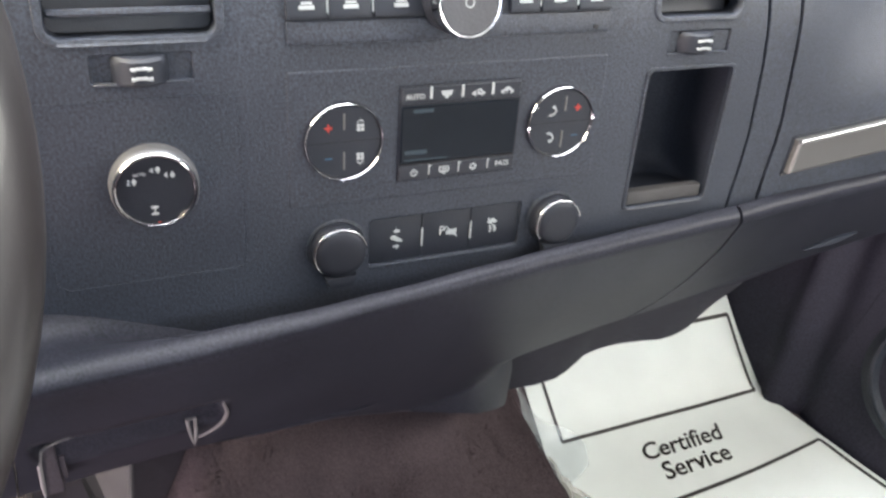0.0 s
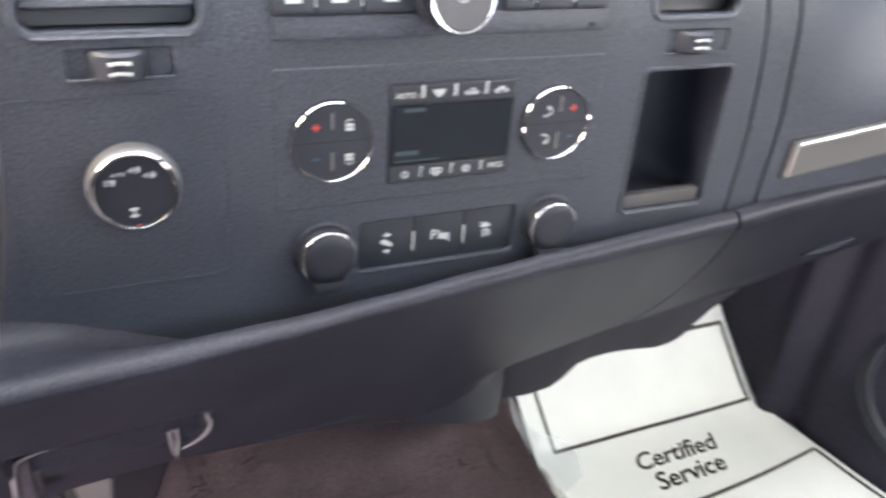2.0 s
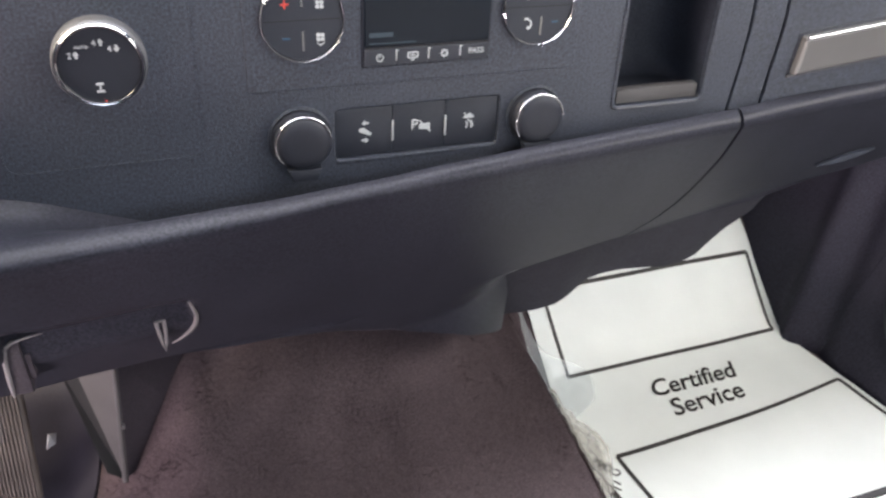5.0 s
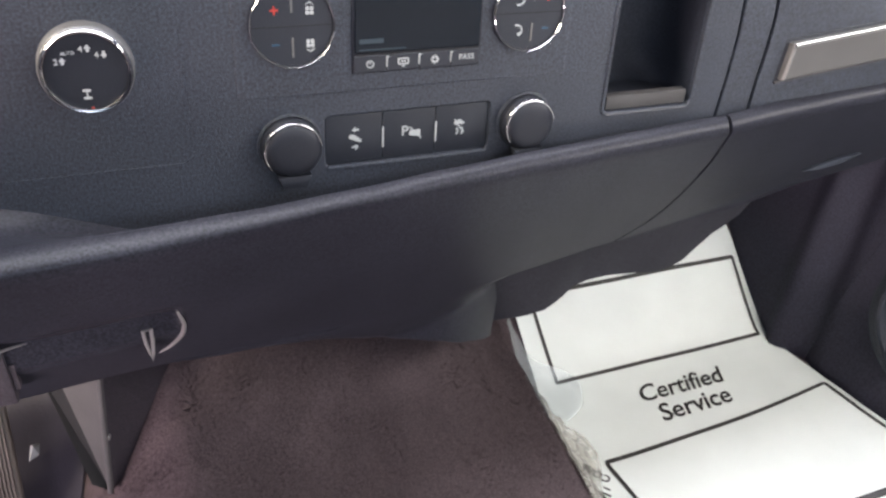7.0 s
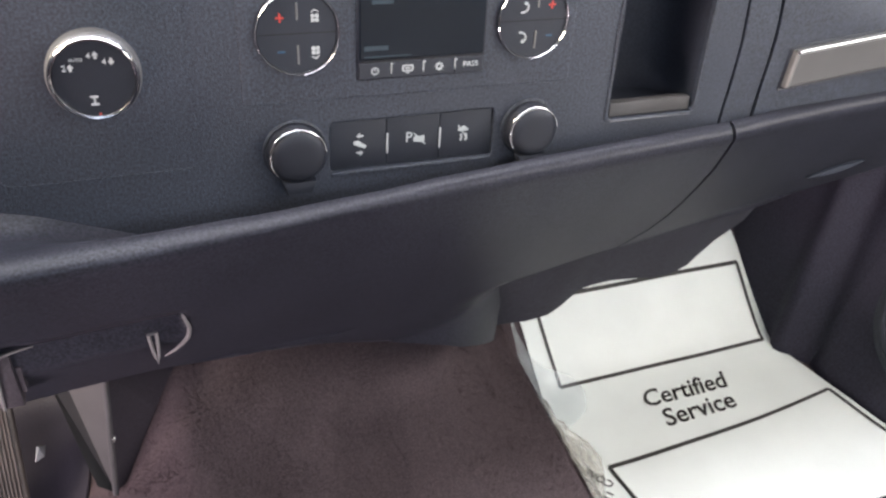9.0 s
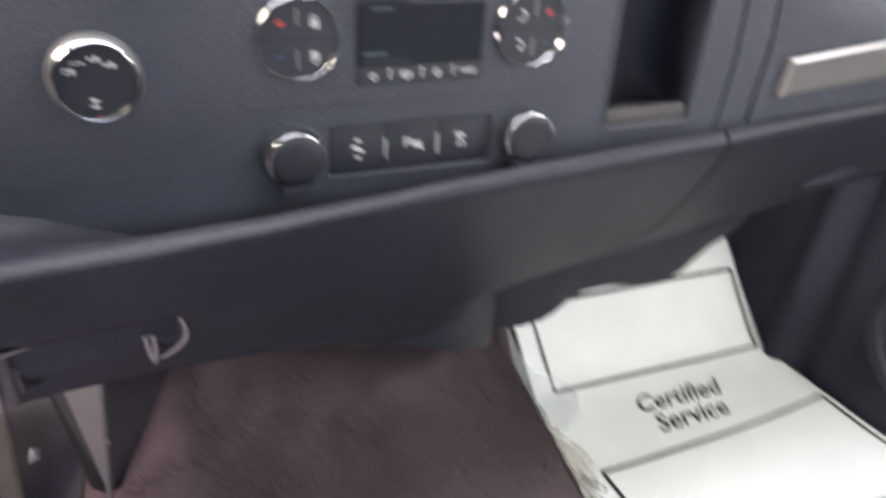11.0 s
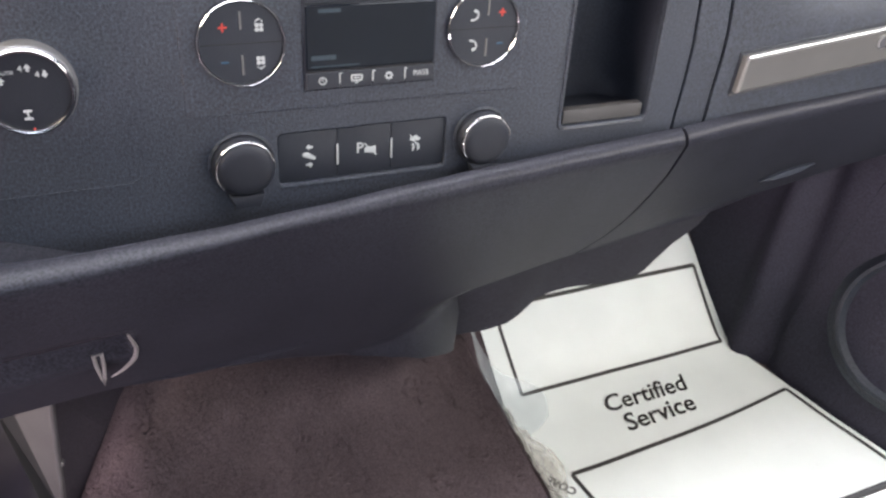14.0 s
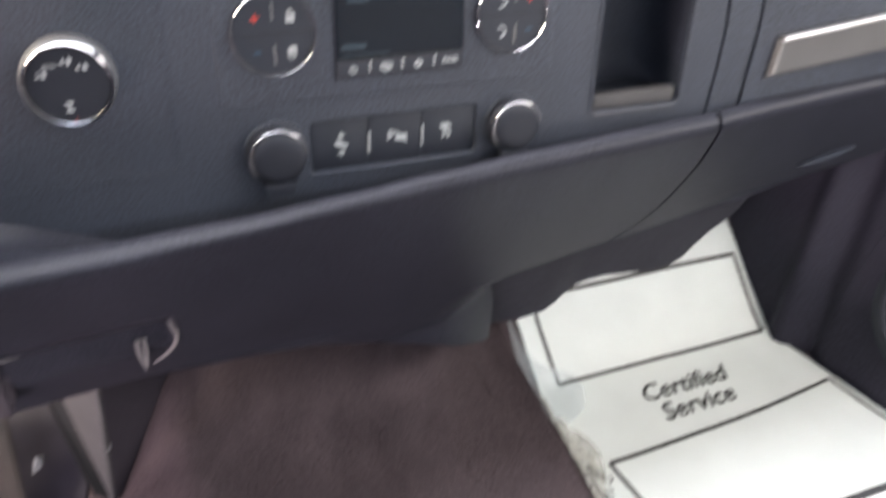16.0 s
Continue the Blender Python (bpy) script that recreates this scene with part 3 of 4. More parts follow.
def fan(cx, cz, parent, up):
    for dx, dz in ((-0.0012, 0.0012), (0.0012, 0.0012), (-0.0012, -0.0012), (0.0012, -0.0012)):
        blob(circle(cx + dx, cz + dz, 0.00115, 10), parent, y=-0.0023)
    s = 1 if up else -1
    blob([(cx - 0.0022, cz + s * 0.0034), (cx, cz + s * 0.0050), (cx + 0.0022, cz + s * 0.0034), (cx + 0.0022, cz + s * 0.0028), (cx, cz + s * 0.0043), (cx - 0.0022, cz + s * 0.0028)], parent, y=-0.0023)


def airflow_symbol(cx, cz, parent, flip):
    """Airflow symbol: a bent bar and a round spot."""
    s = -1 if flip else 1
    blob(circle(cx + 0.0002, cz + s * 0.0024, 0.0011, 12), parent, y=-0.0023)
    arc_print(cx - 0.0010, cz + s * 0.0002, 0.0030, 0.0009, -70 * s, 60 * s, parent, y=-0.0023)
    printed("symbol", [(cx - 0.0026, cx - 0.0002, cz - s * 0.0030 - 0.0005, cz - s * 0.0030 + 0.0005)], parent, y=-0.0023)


def dial(cu, left):
    d = part("dial", lathed([(0.0, -0.0016), (0.0224, -0.0016), (0.0228, -0.0008), (0.0228, 0.004)], cx=cu), BUTTON, hvac, "round dial of four satin black buttons")
    part("ring", lathed([(0.0225, -0.0012), (0.0228, -0.0030), (0.0233, -0.0037), (0.0238, -0.0032), (0.0242, -0.0014), (0.0243, 0.002)], 72, cu), CHROME, d, "chrome ring")
    part("gap", shapes([(cu - 0.0222, cu + 0.0222, -0.0004, 0.0002)], -0.0018, -0.001), GROOVE, d)
    pu = -0.0095 if left else 0.0120
    iu = 0.0098 if left else -0.0062
    printed("symbol", [(cu + pu - 0.0023, cu + pu + 0.0023, 0.0085, 0.0094), (cu + pu - 0.00045, cu + pu + 0.00045, 0.0066, 0.0113)], d, RED, -0.0021)
    printed("symbol", [(cu + pu - 0.0021, cu + pu + 0.0021, -0.0105, -0.0095)], d, BLUE, -0.0021)
    mu = 0.0 if left else 0.0026
    printed("divider", [(cu + mu - 0.0005, cu + mu + 0.0005, 0.0075, 0.0170)], d, SATIN, -0.0021)
    printed("divider", [(cu + mu - 0.0005, cu + mu + 0.0005, -0.0175, -0.0065)], d, SATIN, -0.0021)
    if left:
        fan(cu + iu, 0.0082, d, True)
        fan(cu + iu, -0.0100, d, False)
    else:
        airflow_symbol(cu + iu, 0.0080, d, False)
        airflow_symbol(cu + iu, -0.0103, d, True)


dial(-0.0725, True)
dial(0.0725, False)

# ---------- storage bin ----------
bin_ = thing("storage_bin", on_panel(0.1728, -0.021), "open black dashboard storage bin with a rubber-lined ledge", "storage bin")
w, h0, h1 = 0.0352, -0.0510, 0.0500
loops = []
for y, inset, r in ((0.003, 0.0, 0.004), (0.016, 0.0005, 0.006), (0.030, 0.0012, 0.010), (0.041, 0.0032, 0.016), (0.049, 0.0075, 0.017), (0.0540, 0.0140, 0.014), (0.0565, 0.0220, 0.010)):
    loop = [(x, y, z) for x, z in rrect(-w + inset, w - inset, h0 + inset, h1 - inset, r)]
    loops.append(loop + loop[:1])
bm = sheet(loops)
bmesh.ops.remove_doubles(bm, verts=bm.verts, dist=1e-6)
bm.faces.new([v for v in sorted((v for v in bm.verts if v.co.y > 0.0564), key=lambda v: math.atan2(v.co.z, v.co.x))])
part("liner", bm, BINWALL, bin_, "dark rounded inner shell", angle=70)
part("bin_floor", boxed(-w + 0.0025, w - 0.0025, 0.010, 0.055, h0 + 0.0003, h0 + 0.0040), BINWALL, bin_)
part("ledge", boxed(-w + 0.0025, w - 0.0025, 0.0015, 0.0095, h0 + 0.0005, h0 + 0.0105, 0.0012), LEDGE, bin_, "grey-brown ledge at the bin's foot", angle=20)
# pale strip painted as the highlight along the bin's lower lip
part("ledge_lip", boxed(-w + 0.002, w - 0.002, -0.0016, 0.001, h0 - 0.0022, h0 - 0.0010, 0.0004, 1), PALER, bin_)
part("rim", plated(rrect(-w - 0.0025, w + 0.0025, h0 - 0.0025, h1 + 0.0025, 0.005), [rrect(-w, w, h0, h1, 0.004)], -0.0012, 0.004, 0.0006), PLASTIC, bin_, angle=20)

# ---------- switch row ----------
sw = thing("switch_panel", on_panel(0, -0.072), "black row of three push switches with white symbols", "switch panel")
part("tray", boxed(-0.0570, 0.0560, 0.005, 0.012, -0.0165, 0.0165), BLACK, sw)
for i, (u0, u1) in enumerate(((-0.0558, -0.01955), (-0.01945, 0.01545), (0.01555, 0.0518))):
    part("switch", boxed(u0, u1, 0.0016, 0.010, -0.0162, 0.0157, 0.0011, 2), BUTTON, sw, angle=20)
for u in (-0.0195, 0.0155):
    printed("divider", [(u - 0.0005, u + 0.0005, -0.0075, 0.0060)], sw, PRINT, 0.0008)
for u in (-0.037,):
    blob([(u - 0.0022, 0.0055), (u, 0.0078), (u, 0.0062), (u + 0.0022, 0.0062), (u + 0.0022, 0.0050), (u, 0.0050), (u, 0.0040)], sw, y=0.0010)
    blob([(u - 0.0040, 0.0022), (u - 0.001, 0.0026), (u + 0.0040, -0.0012), (u + 0.0034, -0.0028), (u + 0.0010, -0.0020), (u - 0.0040, 0.0002)], sw, y=0.0010)
    blob([(u + 0.0022, -0.0055), (u, -0.0078), (u, -0.0062), (u - 0.0022, -0.0062), (u - 0.0022, -0.0050), (u, -0.0050), (u, -0.0040)], sw, y=0.0010)
lettering("P", 0.0095, -0.0052, 0.0014, sw, y=0.0008)
blob([(-0.0020, 0.0012), (0.0052, 0.0018), (0.0052, -0.0036), (0.0034, -0.0026), (0.0010, -0.0022), (-0.0020, -0.0018)], sw, y=0.0010)
blob([(-0.0026, 0.0040), (-0.0016, 0.0042), (0.0062, -0.0040), (0.0053, -0.0044)], sw, y=0.0009, name="slash")
blob(car_shape(0.0315, 0.0034, 0.0009), sw, y=0.0010)
blob([(0.0278, 0.0060), (0.0286, 0.0063), (0.0352, -0.0034), (0.0345, -0.0039)], sw, y=0.0009, name="slash")
for dx in (-0.0020, 0.0014):
    for i in range(3):
        printed("symbol", [(0.0315 + dx + 0.0006 * (i % 2), 0.0315 + dx + 0.0006 * (i % 2) + 0.0011, -0.0012 - 0.0016 * i, 0.0004 - 0.0016 * i)], sw, y=0.0010)
part("lower_lip", boxed(-0.0560, 0.0520, -0.0008, 0.004, -0.0200, -0.0166, 0.0014), PLASTIC, sw, angle=20)


def outlet_cap(u, v):
    t = thing("power_outlet_cap", on_panel(u, v) @ Matrix.Scale(1.06, 4), "round black power outlet cap with chrome crescent rim", "outlet cap", "power outlet caps")
    part("socket", lathed([(0.0184, 0.0005), (0.0182, -0.0016), (0.0176, -0.0020), (0.0172, 0.006)]), PLASTIC, t)
    part("cap", lathed([(0.0, -0.0122), (0.0090, -0.0122), (0.0128, -0.0118), (0.0145, -0.0109), (0.0152, -0.0098), (0.0168, -0.0070), (0.0170, -0.0040), (0.0170, 0.004)]), BLACK, t)
    part("rim", tube([(0.0158 * math.cos(radians(a)), -0.0098, 0.0158 * math.sin(radians(a))) for a in range(5, 221, 5)], [0.0002 + 0.0007 * math.sin(math.pi * k / 43) ** 0.5 for k in range(44)], 10), CHROME, t, "thin chrome crescent")
    bm = plated([(-0.0095, -0.0150), (0.0095, -0.0150), (0.0070, -0.0225), (-0.0070, -0.0225)], [], -0.0110, -0.004, 0.001)
    part("finger_tab", bm, BUTTON, t)
    return t


outlet_cap(-0.0774, -0.0708)
outlet_cap(0.0768, -0.0708)

# ---------- drive-mode knob ----------
k4 = thing("four_wheel_drive_knob", on_panel(-0.1802, -0.0148) @ Matrix.Scale(0.95, 4), "round black four-wheel-drive selector with chrome ring", "selector knob")
part("skirt", lathed([(0.0228, -0.0112), (0.0234, -0.0107), (0.0240, -0.0090), (0.0244, -0.0060), (0.0246, -0.0025), (0.0247, 0.001)], 80), SATINDARK, k4, "satin grey domed skirt")
part("ring", lathed([(0.0204, -0.0098), (0.0207, -0.0116), (0.0212, -0.0124), (0.0220, -0.0126), (0.0228, -0.0120), (0.0233, -0.0108)], 80), CHROME, k4, "broad chrome ring")
face = part("face", lathed([(0.0, -0.0104), (0.0206, -0.0104), (0.0208, -0.004)]), BLACK, k4)
for txt, u, v, sz in (("2", -0.0142, 0.0062, 0.0046), ("AUTO", -0.0078, 0.0106, 0.0025), ("4", -0.0012, 0.0124, 0.0046), ("4", 0.0062, 0.0088, 0.0046)):
    lettering(txt, sz, u, v, face, y=-0.0106)
for u, v, s in ((-0.0110, 0.0064, 1), (0.0022, 0.0126, 1), (0.0098, 0.0090, -1)):
    blob([(u - 0.0017, v), (u, v + s * 0.0022), (u + 0.0017, v), (u + 0.0007, v), (u + 0.0007, v - s * 0.0018), (u - 0.0007, v - s * 0.0018), (u - 0.0007, v)], face, y=-0.0108)
printed("symbol", [(-0.0037, 0.0003, -0.0108, -0.0096), (-0.0037, 0.0003, -0.0150, -0.0138), (-0.0021, -0.0013, -0.0143, -0.0103)], face, y=-0.0108)
printed("pointer", [(-0.0005, 0.0005, -0.0208, -0.0196)], face, RED, -0.0108)

# ---------- glove box handle ----------
gb = thing("glove_box", on_panel(0.36, -0.04, -0.0008), "ebony glove box with a satin silver handle bar", "glove box")
rows = []
for i in range(25):
    v = -0.046 + 0.296 * i / 24
    left = lerp_table(GAP_B, v - 0.04)[0] + 0.0010 - 0.36
    row = []
    for j in range(26):
        x = left + 0.0205 * j
        row.append((x, -0.0008 + max(0, x - 0.087) ** 2 * 0.5 + bend(v - 0.04) + (1.8 * max(0, v - 0.025) ** 1.6 - bend(v - 0.04)) * ease((x - left) / 0.12), v))
    rows.append(row)
part("lid", sheet(rows, 0.012), PLASTIC, gb)
hb = bmesh.new()
hp = [(-0.0768, -0.0196), (0.103, -0.0022), (0.103, 0.0250), (0.0560, 0.0203), (-0.0740, 0.0073)]
plate(hb, hp, [], -0.0075, 0.0, 0.0022)
part("handle_recess", plated([(-0.0795, -0.0222), (0.106, -0.0045), (0.106, 0.0275), (-0.0765, 0.0098)], [], -0.0014, 0.002, 0.0005), BLACK, gb)
handle = part("handle", hb, SATIN, gb, "satin silver handle bar", angle=20)
part("handle_top", tube([(-0.0738, -0.0070, 0.0070), (0.056, -0.0070, 0.0200), (0.103, -0.0070, 0.0247)], 0.0017, 10), STEEL, handle, "bright upper edge")
part("recess_lip", tube([(-0.0790, -0.0016, -0.0222), (0.106, -0.0016, -0.0045)], 0.0010, 8), TRIMGREY, gb)
part("lock", lathed([(0.0, -0.0094), (0.0042, -0.0094), (0.0048, -0.0088), (0.0048, -0.006)], 24, 0.0585, 0.0105), STEEL, handle, "round metal lock cylinder")

# ---------- lower dash roll and knee panel ----------
CREST = [(-0.65, -0.062, 0.4495), (-0.27, -0.056, 0.4507), (-0.18, -0.052, 0.4522), (-0.11, -0.048, 0.4540), (-0.045, -0.042, 0.4562), (0.024, -0.036, 0.4592), (0.089, -0.030, 0.4608), (0.157, -0.026, 0.4632), (0.228, -0.021, 0.4645), (0.30, -0.0165, 0.4690), (0.36, -0.0135, 0.4722), (0.46, -0.0115, 0.4785), (0.80, -0.003, 0.502)]
LOWEDGE = [(-0.65, 0.262), (-0.30, 0.268), (-0.215, 0.276), (-0.17, 0.279), (-0.12, 0.277), (-0.055, 0.279), (0.0, 0.288), (0.06, 0.2985), (0.114, 0.3085), (0.127, 0.3105), (0.20, 0.323), (0.324, 0.339), (0.403, 0.357), (0.50, 0.375), (0.80, 0.40)]
BULGE = [(-0.125, 0.277), (-0.055, 0.266), (0.000, 0.2460), (0.030, 0.2360), (0.060, 0.2265), (0.092, 0.2105), (0.106, 0.2025), (0.118, 0.1950), (0.128, 0.1900)]


LOWREF = [(-0.65, 0.262), (-0.30, 0.268), (-0.17, 0.279), (0.02, 0.285), (0.20, 0.323), (0.40, 0.357), (0.80, 0.40)]


SHELF = [(-0.65, 0.468), (-0.28, 0.4645), (-0.23, 0.4595), (-0.19, 0.4540), (-0.15, 0.4480), (-0.10, 0.4455), (0.0, 0.4458), (0.10, 0.4466), (0.24, 0.4500), (0.80, 0.4500)]


@functools.lru_cache(None)
def crest_arc(k, turn, flat, bow):
    """Section of the rolled edge: a tilted top, then a bow down to the front; how far out and down it has come, in radii."""
    y = z = 0.0
    for i in range(200):
        a = (i + 0.5) / 200
        if a > k:
            break
        lean = radians(34 * a / turn if a < turn else 34 + 60 * (a - turn) / (1 - turn))
        step = (flat / turn if a < turn else bow / (1 - turn)) / 200
        y, z = y + step * math.cos(lean), z + step * math.sin(lean)
    return y, z


def crest_section(k, x):
    """The roll is tight on the driver's side and opens towards the passenger's."""
    w = ease((x + 0.10) / 0.24)
    a, b = crest_arc(k, 0.72, 0.89, 0.26), crest_arc(k, 0.5, 0.65, 1.0)
    return a[0] + (b[0] - a[0]) * w, a[1] + (b[1] - a[1]) * w


GUTTER = 0.030                           # the fascia runs down behind the rolled edge


def roll_point(x, s):
    """s from 0 (under the stack) over 0.3 (crest) to 1 (lower edge) and 1.2 (return)."""
    yc, zc = lerp_table(CREST, x)
    zl = lerp_table(LOWEDGE, x)[0]
    yl = 0.03
    rr = 0.0100 + 0.0060 * ease((-0.02 - x) / 0.22)
    if s <= 0.2:
        k = s / 0.2
        top = lerp_table(SHELF, x)[0]
        dip = GUTTER * ease((x + 0.27) / 0.16) * ease((0.236 - x) / 0.08)
        ya = max(0.104 * (top - dip - 0.545) + 0.002, yc + 0.8 * rr + 0.004)
        level = zc - 0.0012 + (top - zc + 0.0012) * (1 - k) ** (3 if top > zc else 1)
        return (x, ya + (yc + 0.8 * rr - ya) * k, level - dip * ease((1 - k) / (0.55 + 0.40 * ease((x + 0.02) / 0.10))))
    if s <= 0.4:
        dy, dz = crest_section((s - 0.2) / 0.2, x)
        return (x, yc + 0.8 * rr - rr * dy, zc - 0.0012 - rr * dz)
    if s <= 1.0:
        k = (s - 0.4) / 0.6
        y0, z0 = yc - 0.2 * rr, zc - 0.0012 - rr * crest_section(1.0, x)[1]
        z = z0 + (zl - z0) * k
        zr = lerp_table(LOWREF, x)[0]
        y = y0 + (yl - y0) * min(1, (z0 - z) / (z0 - zr)) ** 1.1
        deep = ease((x + 0.271) / 0.005) * ease((-0.150 - x) / 0.005) * ease((0.370 - z) / 0.006)
        return (x, y + (max(y, 0.0006) - y) * deep, z)
    k = (s - 1.0) / 0.2
    yl = roll_point(x, 1.0)[1]
    return (x, yl + 0.05 * k, zl - 0.006 * math.sin(k * math.pi / 2) + 0.01 * k)


STEPS = [0, 0.03, 0.06, 0.09, 0.12, 0.16, 0.2, 0.225, 0.25, 0.275, 0.3, 0.32, 0.335, 0.344, 0.352, 0.36, 0.368, 0.376, 0.384, 0.392] + [0.4 + 0.02 * i for i in range(30)] + [0.99, 1.0, 1.02, 1.05, 1.1, 1.2]


def seam(s):
    """Where the curved joint runs, by height."""
    return lerp_table([(0.0, 0.2415), (0.35, 0.2405), (0.46, 0.242), (0.56, 0.2435), (0.65, 0.242), (0.74, 0.2395), (0.82, 0.2355), (0.90, 0.2275), (0.97, 0.214), (1.0, 0.206), (1.2, 0.195)], s)[0]


def driver_seam(s):
    return line_table([(0.0, -0.282), (0.13, -0.276), (0.29, -0.272), (0.46, -0.274), (0.61, -0.278), (0.78, -0.284), (1.0, -0.294), (1.2, -0.298)], s)[0]


def roll_part(x0, x1, n, thick):
    rows = []
    for s in STEPS:
        a = x0(s) if callable(x0) else x0
        b = x1(s) if callable(x1) else x1
        xs2 = [a + (b - a) * i / n for i in range(n + 1)]
        rows.append([roll_point(x, s) for x in xs2])
    return sheet(rows, thick)


lower = thing("lower_dash_panel", Matrix.Identity(4), "dark padded lower dash panel with a rolled upper edge", "dash panel")
part("centre_section", roll_part(lambda s: driver_seam(s) + 0.0008, lambda s: seam(s) - 0.0015, 210, -0.004), SKIN, lower, angle=60)
part("passenger_section", roll_part(lambda s: seam(s) + 0.0015, 0.79, 90, -0.004), SKIN, lower, angle=60)
part("driver_section", roll_part(-0.65, lambda s: driver_seam(s) - 0.0008, 60, -0.004), SKIN, lower, angle=60)
# the centre section hangs lower beside the tunnel and rounds off towards the passenger's feet
rows = []
for j in range(23):
    row = []
    for i in range(71):
        x = -0.125 + 0.253 * i / 70
        zt, zl = lerp_table(LOWEDGE, x)[0] + 0.006, lerp_table(BULGE, x)[0]
        k = min(1, j / 18)
        z = zt + (zl - zt) * k
        yc, zc = lerp_table(CREST, x)
        zr = lerp_table(LOWREF, x)[0]
        ratio = (zc - 0.01 - z) / (zc - 0.01 - zr)
        y = yc - 0.002 + (0.032 - yc) * min(1.25, ratio) ** 1.1 + 0.0004
        y += 0.020 * max(0, (x - 0.050) / 0.064) ** 2 * ease((zt - 0.004 - z) / 0.035)
        if j > 18:
            y, z = y + 0.012 * (j - 18), z - 0.001 * (j - 18)
        row.append((x, y, z))
    rows.append(row)
part("lower_bulge", sheet(rows), SKIN, lower, angle=80)
part("joint_back", boxed(0.17, 0.27, 0.045, 0.05, 0.335, 0.44), GROOVE, lower)
part("joint_back", boxed(-0.32, -0.25, 0.045, 0.05, 0.29, 0.44), GROOVE, lower)


def panel_y(x, z):
    """Front face of the rolled panel at a height."""
    lo, hi = 0.4, 1.0
    for _ in range(30):
        mid = (lo + hi) / 2
        lo, hi = (mid, hi) if roll_point(x, mid)[2] > z else (lo, mid)
    return roll_point(x, lo)[1]


rows = []
for j in range(7):
    k = j / 6
    row = []
    for i in range(25):
        q = i / 24
        x = 0.3750 + 0.057 * q
        top, low = 0.3800 + 0.0125 * q + 0.0036 * math.sin(q * math.pi), 0.3800 + 0.0125 * q - 0.0028 * math.sin(q * math.pi)
        z = top + (low - top) * k
        row.append((x, panel_y(x, z) - 0.0004 - 0.0028 * k * math.sin(q * math.pi), z))
    rows.append(row)
part("finger_scoop", sheet(rows, 0.003), PLASTIC, lower, "shallow lens-shaped finger scoop", angle=80)

# pull pocket on the knee panel; its two pale ridges are highlights given as colour
pocket = thing("release_handle", Matrix.Translation((-0.2, 0.0, 0.30)), "dark release handle recessed in the knee panel", "handle")

LIT_EDGE = [(0.0, -0.1545, 0.3700), (0.2, -0.1508, 0.3490), (0.4, -0.1518, 0.3350), (0.6, -0.1563, 0.3229), (0.8, -0.1624, 0.3127), (1.0, -0.1690, 0.3055)]
part("curved_ridge", tube([(line_table(LIT_EDGE, i / 14)[0] + 0.2, panel_y(-0.145, line_table(LIT_EDGE, i / 14)[1]) - 0.0006, line_table(LIT_EDGE, i / 14)[1] - 0.30) for i in range(15)], [0.0005 + 0.0012 * math.sin(math.pi * (0.08 + 0.84 * i / 14)) for i in range(15)], 10), GREY, pocket, "pale strip for the lit edge of the recess")
part("latch", plated([(0.0216, 0.0415), (0.0290, 0.0423), (0.0290, 0.0300), (0.0280, 0.0185), (0.0262, 0.0150), (0.0244, 0.0185), (0.0224, 0.0300)], [[(0.0240, 0.0405), (0.0268, 0.0405), (0.0268, 0.0300), (0.0260, 0.0205), (0.0246, 0.0300)]], -0.0010, 0.006, 0.0009), GREY, pocket, "pale latch tongue")
part("latch_slot", boxed(0.0236, 0.0272, 0.0010, 0.006, 0.018, 0.041), LOWER, pocket)
part("left_ridge", tube([(-0.0450, -0.0010, 0.0488), (-0.0530, -0.0018, 0.0482), (-0.0600, -0.0024, 0.0470), (-0.0640, -0.0030, 0.0463), (-0.0680, -0.0032, 0.0425), (-0.0702, -0.0032, 0.0330), (-0.0710, -0.0030, 0.0200), (-0.0716, -0.0028, 0.0080), (-0.0718, -0.0025, -0.0010)], [0.0004, 0.0008, 0.0010, 0.0012, 0.0014, 0.0016, 0.0016, 0.0015, 0.0010], 12), GREY, pocket, "pale highlight along the rounded edge")
part("end_block", plated([(-0.0705, 0.0330), (-0.0685, 0.0425), (-0.0640, 0.0465), (-0.0600, 0.0472), (-0.0596, -0.0012), (-0.0718, -0.0012)], [], -0.0022, 0.022, 0.0015), LOWER, pocket)
part("inner_step", boxed(-0.0592, -0.0560, -0.0002, 0.010, 0.010, 0.032), LOWER, pocket)

# ---------- under-dash duct above the passenger's feet ----------
duct = thing("under_dash_cover", Matrix.Translation((0.25, 0.09, 0.25)), "dark moulded cover under the glove box with a wavy edge", "cover")
EDGE = [(0.090, 0.212), (0.115, 0.203), (0.138, 0.202), (0.164, 0.200), (0.188, 0.203), (0.202, 0.213), (0.215, 0.228), (0.232, 0.233), (0.255, 0.234), (0.285, 0.231), (0.310, 0.227), (0.328, 0.229), (0.342, 0.236), (0.355, 0.251), (0.368, 0.265), (0.392, 0.280), (0.408, 0.302), (0.43, 0.355), (0.46, 0.395), (0.72, 0.40)]
rows = []
for j in range(7):
    k = j / 6
    row = []
    for i in range(70):
        x = 0.104 + (0.66 - 0.104) * (i / 69) ** 1.3
        z = lerp_table(EDGE, x)[0]
        row.append((x - 0.25, 0.08 - 0.09 + 0.004 * (1 - k) ** 2 - 0.034 * k, z + (0.40 - z) * k - 0.25))
    rows.append(row)
part("panel", sheet(rows, 0.006), UNDER, duct)
